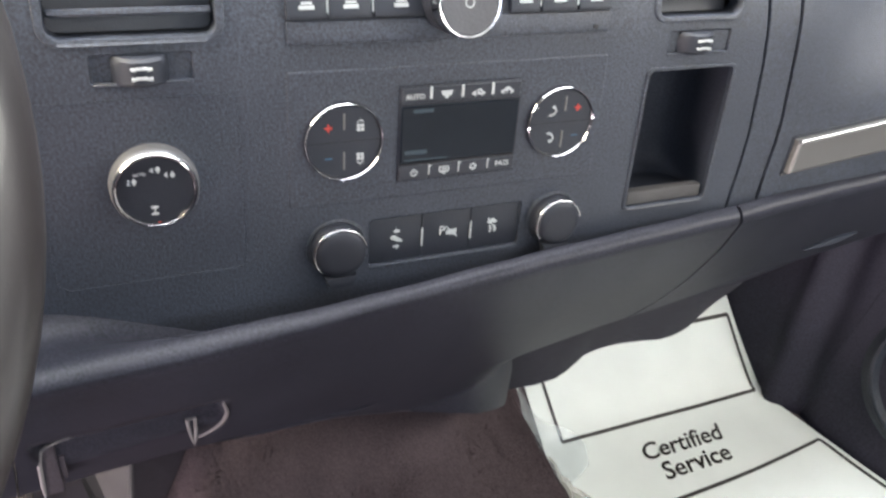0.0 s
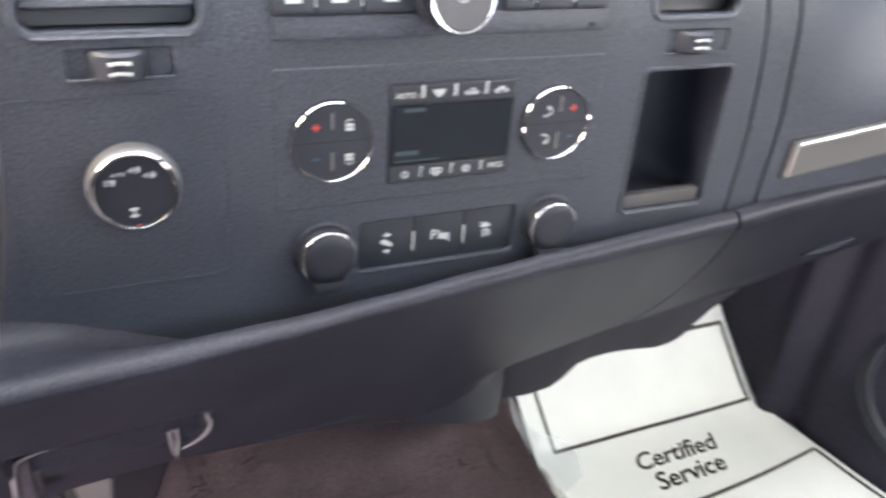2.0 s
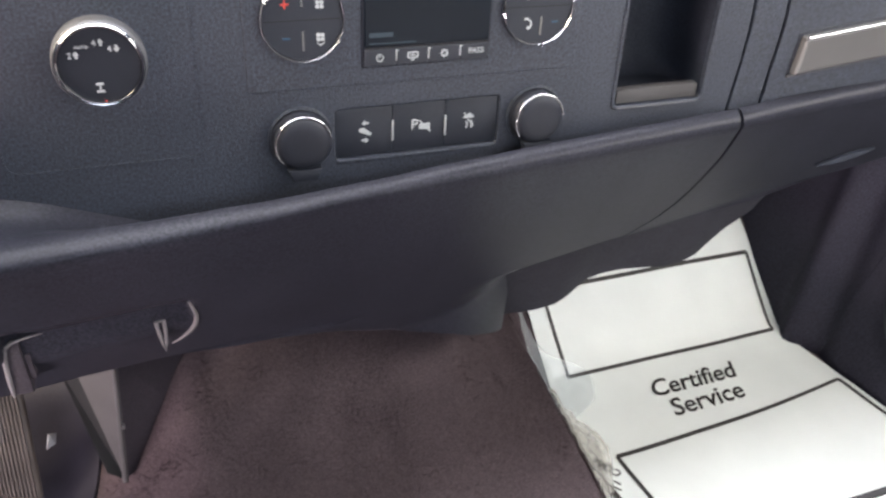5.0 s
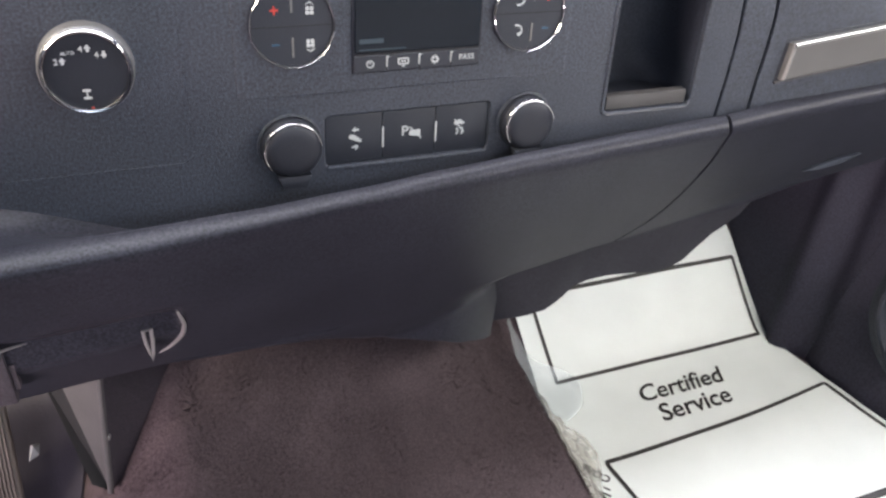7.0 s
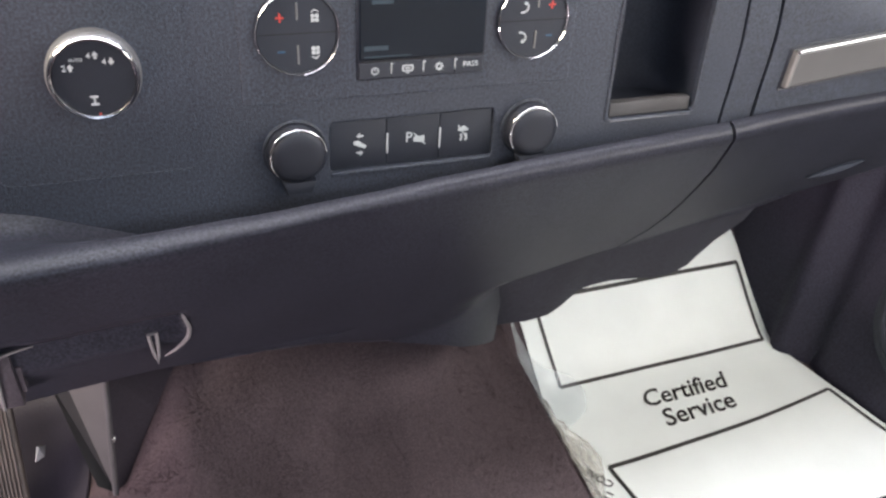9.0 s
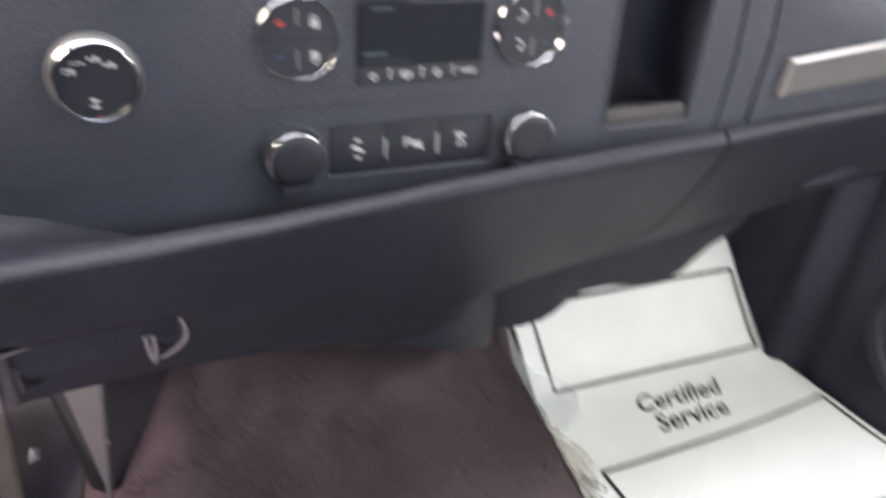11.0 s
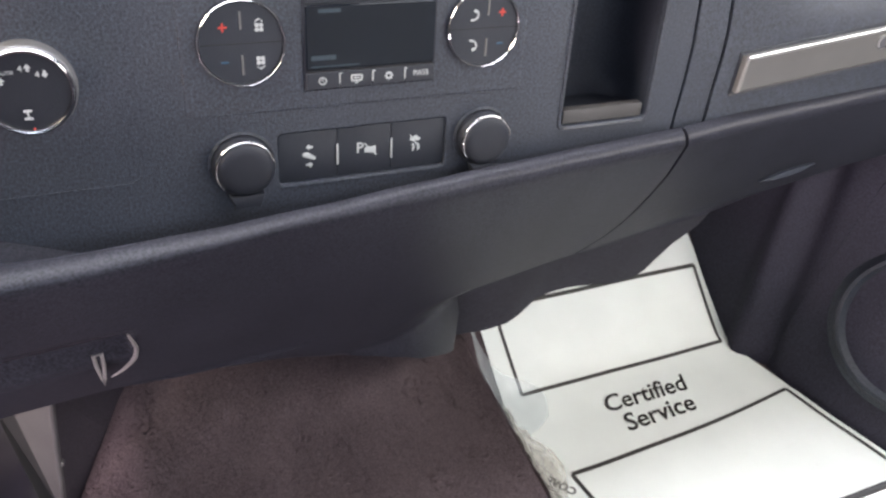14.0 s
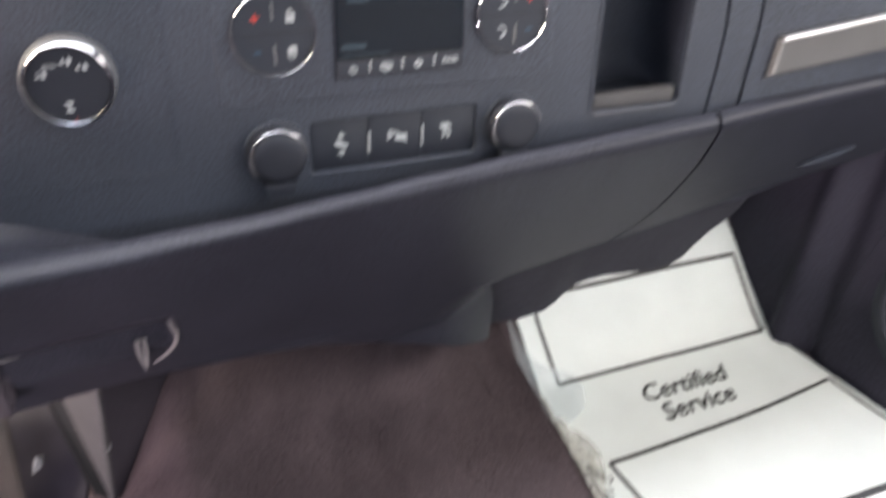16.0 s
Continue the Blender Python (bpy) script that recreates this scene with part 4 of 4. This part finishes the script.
rows = [[(x - 0.25, -0.004 + 0.10 * k, lerp_table(EDGE, x)[0] - 0.25 + 0.012 * math.sin(k * 3)) for x in [0.104 + (0.66 - 0.104) * (i / 69) ** 1.3 for i in range(70)]] for k in [j / 5 for j in range(6)]]
part("underside", sheet(rows, 0.003), UNDER, duct)

# ---------- paper floor mat ----------
MAT = [(-0.28, 0.316, 0.695, 0.012), (-0.12, 0.296, 0.663, 0.002), (0.04, 0.275, 0.611, 0.002), (0.11, 0.2695, 0.5965, 0.002), (0.13, 0.271, 0.5915, 0.0025), (0.145, 0.273, 0.5865, 0.0045), (0.16, 0.275, 0.585, 0.0095), (0.175, 0.275, 0.5865, 0.0175), (0.19, 0.2745, 0.5875, 0.0275), (0.30, 0.271, 0.594, 0.1043)]
#       y along the middle, x of the printed border, height of the sheet


def mat_point(y, k, up=0.0):
    """A point of the sheet: y along the middle, k from 0 to 1 across the printed border."""
    xl, xr, z = line_table(MAT, y)
    skew = 0.015 * min(1, max(0, (0.13 - y) / 0.1))
    curl = 0.001 * max(0, k - 0.75) ** 2 * 8 * min(1, max(0, (0.14 - abs(y - 0.13)) / 0.14))
    wave = 0.0016 * noise.noise(Vector((k * 3, y * 14, 1.7)))
    lift = 0.0040 * ease((k - 0.50) / 0.60) * math.exp(-((y - 0.055) / 0.07) ** 2)
    return (xl + (xr - xl) * k, y + skew * (2 * k - 1 - 0.34 * (1 - (2 * k - 1) ** 2)), z + up + curl + wave + lift)


mat = thing("paper_floor_mat", Matrix.Identity(4), "white printed paper floor mat lying in the passenger footwell", "floor mat")
n = 64
ys_ = [-0.28 + 0.595 * i / 130 for i in range(131)]
rows = []
for y in ys_:
    ml = 0.084 + 0.006 * noise.noise(Vector((y * 13, 0.2, 0)))
    mr = 1.030 + 0.012 * math.exp(-((y - 0.165) / 0.05) ** 2) - max(0, y - 0.27) * 0.4
    rows.append([mat_point(y, -ml + (mr + ml) * i / n) for i in range(n + 1)])
part("sheet", sheet(rows, 0.0005), PAPER, mat, angle=80)


def ink_line(a, b, w, steps=40):
    """A printed line on the sheet between (y, k) points; w: half width in metres."""
    p = [(a[0] + (b[0] - a[0]) * i / steps, a[1] + (b[1] - a[1]) * i / steps) for i in range(steps + 1)]
    along = abs(b[0] - a[0]) > 0.05
    d0, d1 = ((0, w / 0.33), (0, -w / 0.33)) if along else ((w, 0), (-w, 0))
    rows = [[mat_point(y + d[0], k + d[1], 0.0012) for y, k in p] for d in (d0, d1)]
    return part("printed_line", sheet(rows, 0.0003), INK, mat)


ink_line((0.1490, 0), (0.1520, 1), 0.0023)
ink_line((0.2465, 0), (0.2475, 1), 0.0023)
ink_line((0.1490, 0), (0.2465, 0), 0.0023)
ink_line((0.1520, 1), (0.2475, 1), 0.0023)
ink_line((0.0410, 0), (0.0385, 1), 0.0023)
ink_line((-0.25, 0), (0.0410, 0), 0.0023)
ink_line((-0.25, 1), (0.0385, 1), 0.0023)


def mat_letters(text, x0, x1, y0, y1, turn, slant):
    """Letters fitted between x0 and x1, from the base line y0 to the ascenders' top y1."""
    bm = letters(text, 1.0, 0.008, 0.013)
    bmesh.ops.transform(bm, matrix=Matrix.Rotation(radians(-90), 4, "X"), verts=bm.verts)
    xs_, ys2 = [v.co.x for v in bm.verts], [v.co.y for v in bm.verts]
    a, b, c, d = min(xs_), max(xs_), min(ys2), max(ys2)
    for v in bm.verts:
        k, q = (v.co.x - a) / (b - a), (v.co.y - c) / (d - c)
        x, y = x0 + (x1 - x0) * k + slant * q, y0 + (y1 - y0) * q + turn * (k - 0.5)
        xl, xr, _ = line_table(MAT, y)
        v.co = (x, y, mat_point(y, (x - xl) / (xr - xl), 0.0012)[2] + v.co.z * 0.03)
    part("lettering", bm, INK, mat, smooth=False)


mat_letters("Certified", 0.3645, 0.4875, 0.0940, 0.1200, 0.002, 0.008)
mat_letters("Service", 0.3735, 0.4785, 0.0608, 0.0873, 0.004, 0.006)

# torn clear film over the sheet's edge
film = thing("clear_plastic_film", Matrix.Identity(4), "torn clear plastic film crumpled along the mat's edge", "plastic film")
REACH = [(-0.16, 0.222), (-0.03, 0.236), (0.0, 0.250), (0.02, 0.261), (0.04, 0.2665), (0.06, 0.264), (0.075, 0.256), (0.086, 0.2465), (0.0955, 0.268), (0.108, 0.2885), (0.125, 0.2965), (0.142, 0.302), (0.154, 0.298), (0.163, 0.283), (0.172, 0.260), (0.182, 0.245), (0.20, 0.228), (0.24, 0.206)]


def film_rows(y0, y1, n, rough, lift):
    """The film between two stations along the mat, folded by rough and raised by lift."""
    rows = []
    for j in range(n):
        y = y0 + (y1 - y0) * j / (n - 1)
        reach = line_table(REACH, y)[0] + 0.0012 * noise.noise(Vector((y * 130, 2.2, 0)))
        row = []
        for i in range(29):
            k = i / 28
            x0 = tunnel_edge(y) - 0.004
            x = x0 + (reach - x0) * k
            base = max(0, y - 0.15) * 0.7
            crease = abs(noise.noise(Vector((x * 55 + y * 30, y * 34, 3.1))))
            fine = abs(noise.noise(Vector((x * 150, y * 90, 8.1))))
            edge = ease((1 - k) / 0.25)
            z = 0.0070 + lift * edge + base + 0.055 * max(0, 1 - k * (reach - x0) / 0.045) ** 1.8 + rough * edge * (crease + 0.45 * fine)
            row.append((x, y, z))
        rows.append(row)
    return rows


part("flap", sheet(film_rows(0.235, 0.087, 44, 0.0004, 0.0)), FILM, film, angle=80)
part("crumpled_end", sheet(film_rows(0.089, -0.155, 70, 0.0085, 0.006), 0.0030), MILKY, film, "crumpled double layer of film", angle=50)
bm = letters("COVE", 0.0135, 0.0003, 0.022)
bmesh.ops.transform(bm, matrix=pose(0.2400, 0.0020, 0.0280, 0, -12, -62) @ Matrix.Rotation(radians(-90), 4, "X") @ Matrix.Diagonal((-1, 1, 1, 1)), verts=bm.verts)
part("lettering", bm, INK, film, smooth=False)
for x, y, w_ in ((0.2420, -0.0190, 0.0042), (0.2380, -0.0250, 0.0055), (0.2320, -0.0320, 0.0045)):
    bm = boxed(-w_, w_, -0.0011, 0.0011, -0.0002, 0.0002)
    bmesh.ops.transform(bm, matrix=pose(x, y, 0.0285, 0, -12, -58), verts=bm.verts)
    part("printed_bar", bm, INK, film, smooth=False)

# ---------- pedals ----------
def pedal(name, x, y, z, w, h, label, ribs):
    """A pedal with a ribbed pad of that width and height, leaning back."""
    t = thing(name, Matrix.Translation((x, y, z)), label, "pedal", "foot pedals")
    lean = Matrix.Rotation(radians(-28), 3, "X")
    bm = boxed(-w / 2, w / 2, 0.0, 0.010, -h / 2, h / 2, 0.004, 3)
    bmesh.ops.rotate(bm, cent=(0, 0, 0), matrix=lean, verts=bm.verts)
    pad = part("pad", bm, RUBBER, t)
    step = (w - 0.006) / ribs
    for i in range(ribs):
        a = -w / 2 + 0.003 + step * i
        bm = boxed(a, a + step * 0.55, -0.0022, 0.001, -h / 2 + 0.005, h / 2 - 0.005, 0.0006, 1)
        bmesh.ops.rotate(bm, cent=(0, 0, 0), matrix=lean, verts=bm.verts)
        part("rib", bm, RUBBER, pad)
    part("arm", tube([(0.0, 0.008, 0.0), (0.004, 0.04, 0.06), (0.006, 0.07, 0.14), (0.006, 0.09, 0.22)], 0.009, 10), LOWER, t)
    return t


pedal("accelerator_pedal", -0.337, 0.150, 0.085, 0.050, 0.135, "accelerator pedal with a ribbed brown-black rubber pad", 13)
brake = pedal("brake_pedal", -0.445, 0.110, 0.150, 0.090, 0.060, "wide brake pedal with a ribbed rubber pad", 14)
part("steel_edge", boxed(0.046, 0.050, -0.002, 0.012, -0.030, 0.026, 0.001), STEEL, brake, "bare steel edge")

# wedge-shaped trim at the foot of the tunnel: lit face coloured pale, shaded side coloured dark
trim = thing("tunnel_trim", Matrix.Translation((-0.23, 0.12, 0.06)), "grey moulded wedge-shaped trim beside the pedals", "trim piece")
bm = bmesh.new()
ft, fb = (0.010, -0.020, 0.160), (-0.004, -0.020, 0.000)
lt, rt_, rb = (-0.033, 0.036, 0.128), (0.082, 0.040, 0.170), (0.058, 0.022, 0.034)
bl, br_, bb = (-0.033, 0.120, 0.128), (0.075, 0.120, 0.170), (0.010, 0.100, -0.055)
vs = [bm.verts.new(p) for p in (ft, fb, lt, rt_, rb, bl, br_, bb)]
bm.faces.new([vs[i] for i in (0, 2, 1)])
for q in ((2, 5, 7, 1), (0, 2, 5)):
    bm.faces.new([vs[i] for i in q])
part("face", bm, TRIMGREY, trim, smooth=False)
# shade of the far side is put into this darker plastic
bm = bmesh.new()
vs = [bm.verts.new(p) for p in (ft, fb, lt, rt_, rb, bl, br_, bb)]
for q in ((0, 1, 4, 3), (4, 1, 7), (3, 4, 7, 6), (0, 3, 6, 5), (5, 6, 7)):
    bm.faces.new([vs[i] for i in q])
part("side_panel", bm, LOWER, trim, "side panel coloured dark for its shade", smooth=False)
fl = [(lt[0] - 0.012, lt[1], lt[2] - 0.004), (lt[0], lt[1] + 0.001, lt[2]), (fb[0], fb[1] + 0.001, fb[2]), (fb[0] - 0.014, fb[1] + 0.002, fb[2] + 0.014)]
bm = bmesh.new()
vs = [bm.verts.new(p) for p in fl] + [bm.verts.new((x, y + 0.006, z)) for x, y, z in fl]
for q in ((0, 1, 2, 3), (7, 6, 5, 4), (0, 4, 5, 1), (1, 5, 6, 2), (2, 6, 7, 3), (3, 7, 4, 0)):
    bm.faces.new([vs[i] for i in q])
part("flange", bm, GROOVE, trim, "dark flange", smooth=False)
part("edge", tube([ft, ((ft[0] + fb[0]) / 2, ft[1], (ft[2] + fb[2]) / 2), fb], 0.0028, 12), TRIMGREY, trim)
# bright metal spot added for the glint on the wedge's edge
part("clip", lathed([(0.0, -0.003), (0.002, -0.003), (0.003, -0.002), (0.003, 0.003)], 12, 0.004, 0.075), STEEL, trim).location = (0, -0.019, 0)

# dark vinyl over the driver's floor, with small white facets added as its highlight
rows = []
for j in range(40):
    y = -0.30 + 0.72 * j / 39
    e = -0.272 - 0.010 * math.sin(y * 26) - 0.03 * max(0, y - 0.22)
    rows.append([(x, y, ground_height(x, y) + 0.0060 + 0.002 * noise.noise(Vector((x * 12, y * 12, 5)))) for x in [-0.70 + (e + 0.70) * i / 24 for i in range(25)]])
tagged(link_mesh("driver_floor_mat", sheet(rows, 0.003), VINYL), "dark bluish vinyl floor mat under the pedals", "floor mat")
bm = bmesh.new()
sp_ = [bm.verts.new(p) for p in ((-0.315, 0.200, 0.012), (-0.306, 0.206, 0.012), (-0.304, 0.214, 0.020), (-0.312, 0.212, 0.023), (-0.309, 0.206, 0.026))]
for q in ((0, 1, 4), (1, 2, 4), (2, 3, 4), (3, 0, 4), (0, 3, 2, 1)):
    bm.faces.new([sp_[i] for i in q])
tagged(link_mesh("plastic_scrap", bm, PRINT, False), "small white facets standing for a highlight on the vinyl mat", "plastic scrap")

# ---------- steering wheel ----------
wheel = thing("steering_wheel", pose(-0.420, -0.201, 0.665, 62, 0, 0), "steering wheel with brown-black leather rim", "steering wheel")
RIM = 0.1875
part("rim", tube([(RIM * math.cos(2 * math.pi * i / 96), RIM * math.sin(2 * math.pi * i / 96), 0) for i in range(96)], 0.0165, 20, True), LEATHER, wheel)
part("hub", lathed([(0.0, -0.03), (0.06, -0.028), (0.075, -0.01), (0.075, 0.03), (0.0, 0.04)], 40), PLASTIC, wheel).matrix_local = pose(0, 0, -0.02, -90, 0, 0)
for a in (0, 180, 250, 290):
    q = radians(a)
    part("spoke", tube([(0.06 * math.cos(q), 0.06 * math.sin(q), -0.03), (0.12 * math.cos(q), 0.12 * math.sin(q), -0.02), (RIM * math.cos(q), RIM * math.sin(q), 0)], [0.016, 0.012, 0.012], 12), SATIN, wheel)

# unseen column, made thick to shade the fascia's lower left
part("column", tube([(0, 0, -0.03), (0, 0, -0.07), (0, -0.004, -0.14), (0, -0.008, -0.25)], [0.045, 0.062, 0.070, 0.076], 28), PLASTIC, wheel)

# ---------- passenger side ----------
WALL = [(-0.95, 0.80), (-0.28, 0.722), (-0.12, 0.684), (-0.05, 0.660), (0.03, 0.634), (0.10, 0.613), (0.14, 0.602), (0.20, 0.594), (0.30, 0.587), (0.62, 0.58)]


def side_wall(y, z):
    """Inner face of the kick panel and door, flaring outwards as it rises."""
    x = line_table(WALL, y)[0] + 0.30 * max(0, z) ** 1.15 * ease((z + 0.02) / 0.05)
    ridge = y - (0.135 + 0.20 * z)
    x += -0.013 * math.exp(-(ridge / 0.014) ** 2) + 0.010 * math.exp(-((ridge + 0.035) / 0.014) ** 2)
    return x


def wall_rows(y0, y1, n, z0, z1, m):
    return [[(side_wall(y, z), y, z) for y in [y0 + (y1 - y0) * i / n for i in range(n + 1)]] for z in [z0 + (z1 - z0) * j / m for j in range(m + 1)]]


tagged(link_mesh("kick_panel", sheet(wall_rows(0.60, 0.1005, 70, -0.02, 0.44, 24), 0.01), DOOR, angle=60), "dark moulded kick panel beside the footwell", "panel", kind="structure")
door = thing("passenger_door", Matrix.Identity(4), "closed dark passenger door with a round speaker grille", "car door")
part("lower_panel", sheet(wall_rows(0.100, -0.95, 120, -0.02, 0.44, 24), 0.01), DOOR, door, angle=60)
part("upper_panel", sheet([[(side_wall(y, 0.44) + 0.016 * j, y, 0.44 + 0.05 * j) for y in [0.60 - 0.031 * i for i in range(51)]] for j in range(8)], 0.01), DOOR, door, angle=60)
part("armrest", boxed(0.70, 0.86, -0.85, -0.25, 0.44, 0.52, 0.02, 3), DOOR, door)
nrm = Vector((-1.0, -0.28, 0.30)).normalized()
sp = thing("door_speaker", Matrix.Translation((0.6795, -0.025, 0.150)) @ nrm.to_track_quat("-Y", "Z").to_matrix().to_4x4(), "round dark door speaker with a raised ring", "speaker")
part("ring", lathed([(0.106, 0.014), (0.104, 0.002), (0.096, -0.001), (0.0925, -0.006), (0.088, -0.006), (0.083, 0.003)], 80), PLASTIC, sp)
part("grille", lathed([(0.0, 0.000), (0.05, 0.001), (0.0835, 0.003)], 64), DOOR, sp)

# ---------- passenger seat ----------
seat = thing("passenger_seat", Matrix.Translation((0.41, -0.50, 0.0)), "front seat under a pale plastic seat cover", "seat")
bm = boxed(-0.26, 0.26, -0.28, 0.267, 0.16, 0.300, 0.016, 4)
part("cushion", bm, SEATCLOTH, seat)
part("piping", tube([(-0.25, 0.2655, 0.296), (0.0, 0.2665, 0.2965), (0.25, 0.2655, 0.296)], 0.0026, 10), GROOVE, seat, "dark piping along the front edge")
part("base", boxed(-0.22, 0.22, -0.26, 0.20, 0.0, 0.16, 0.01), LOWER, seat)
bm = boxed(-0.26, 0.26, -0.40, -0.28, 0.26, 0.95, 0.04, 4)
part("backrest", bm, SEATCLOTH, seat)
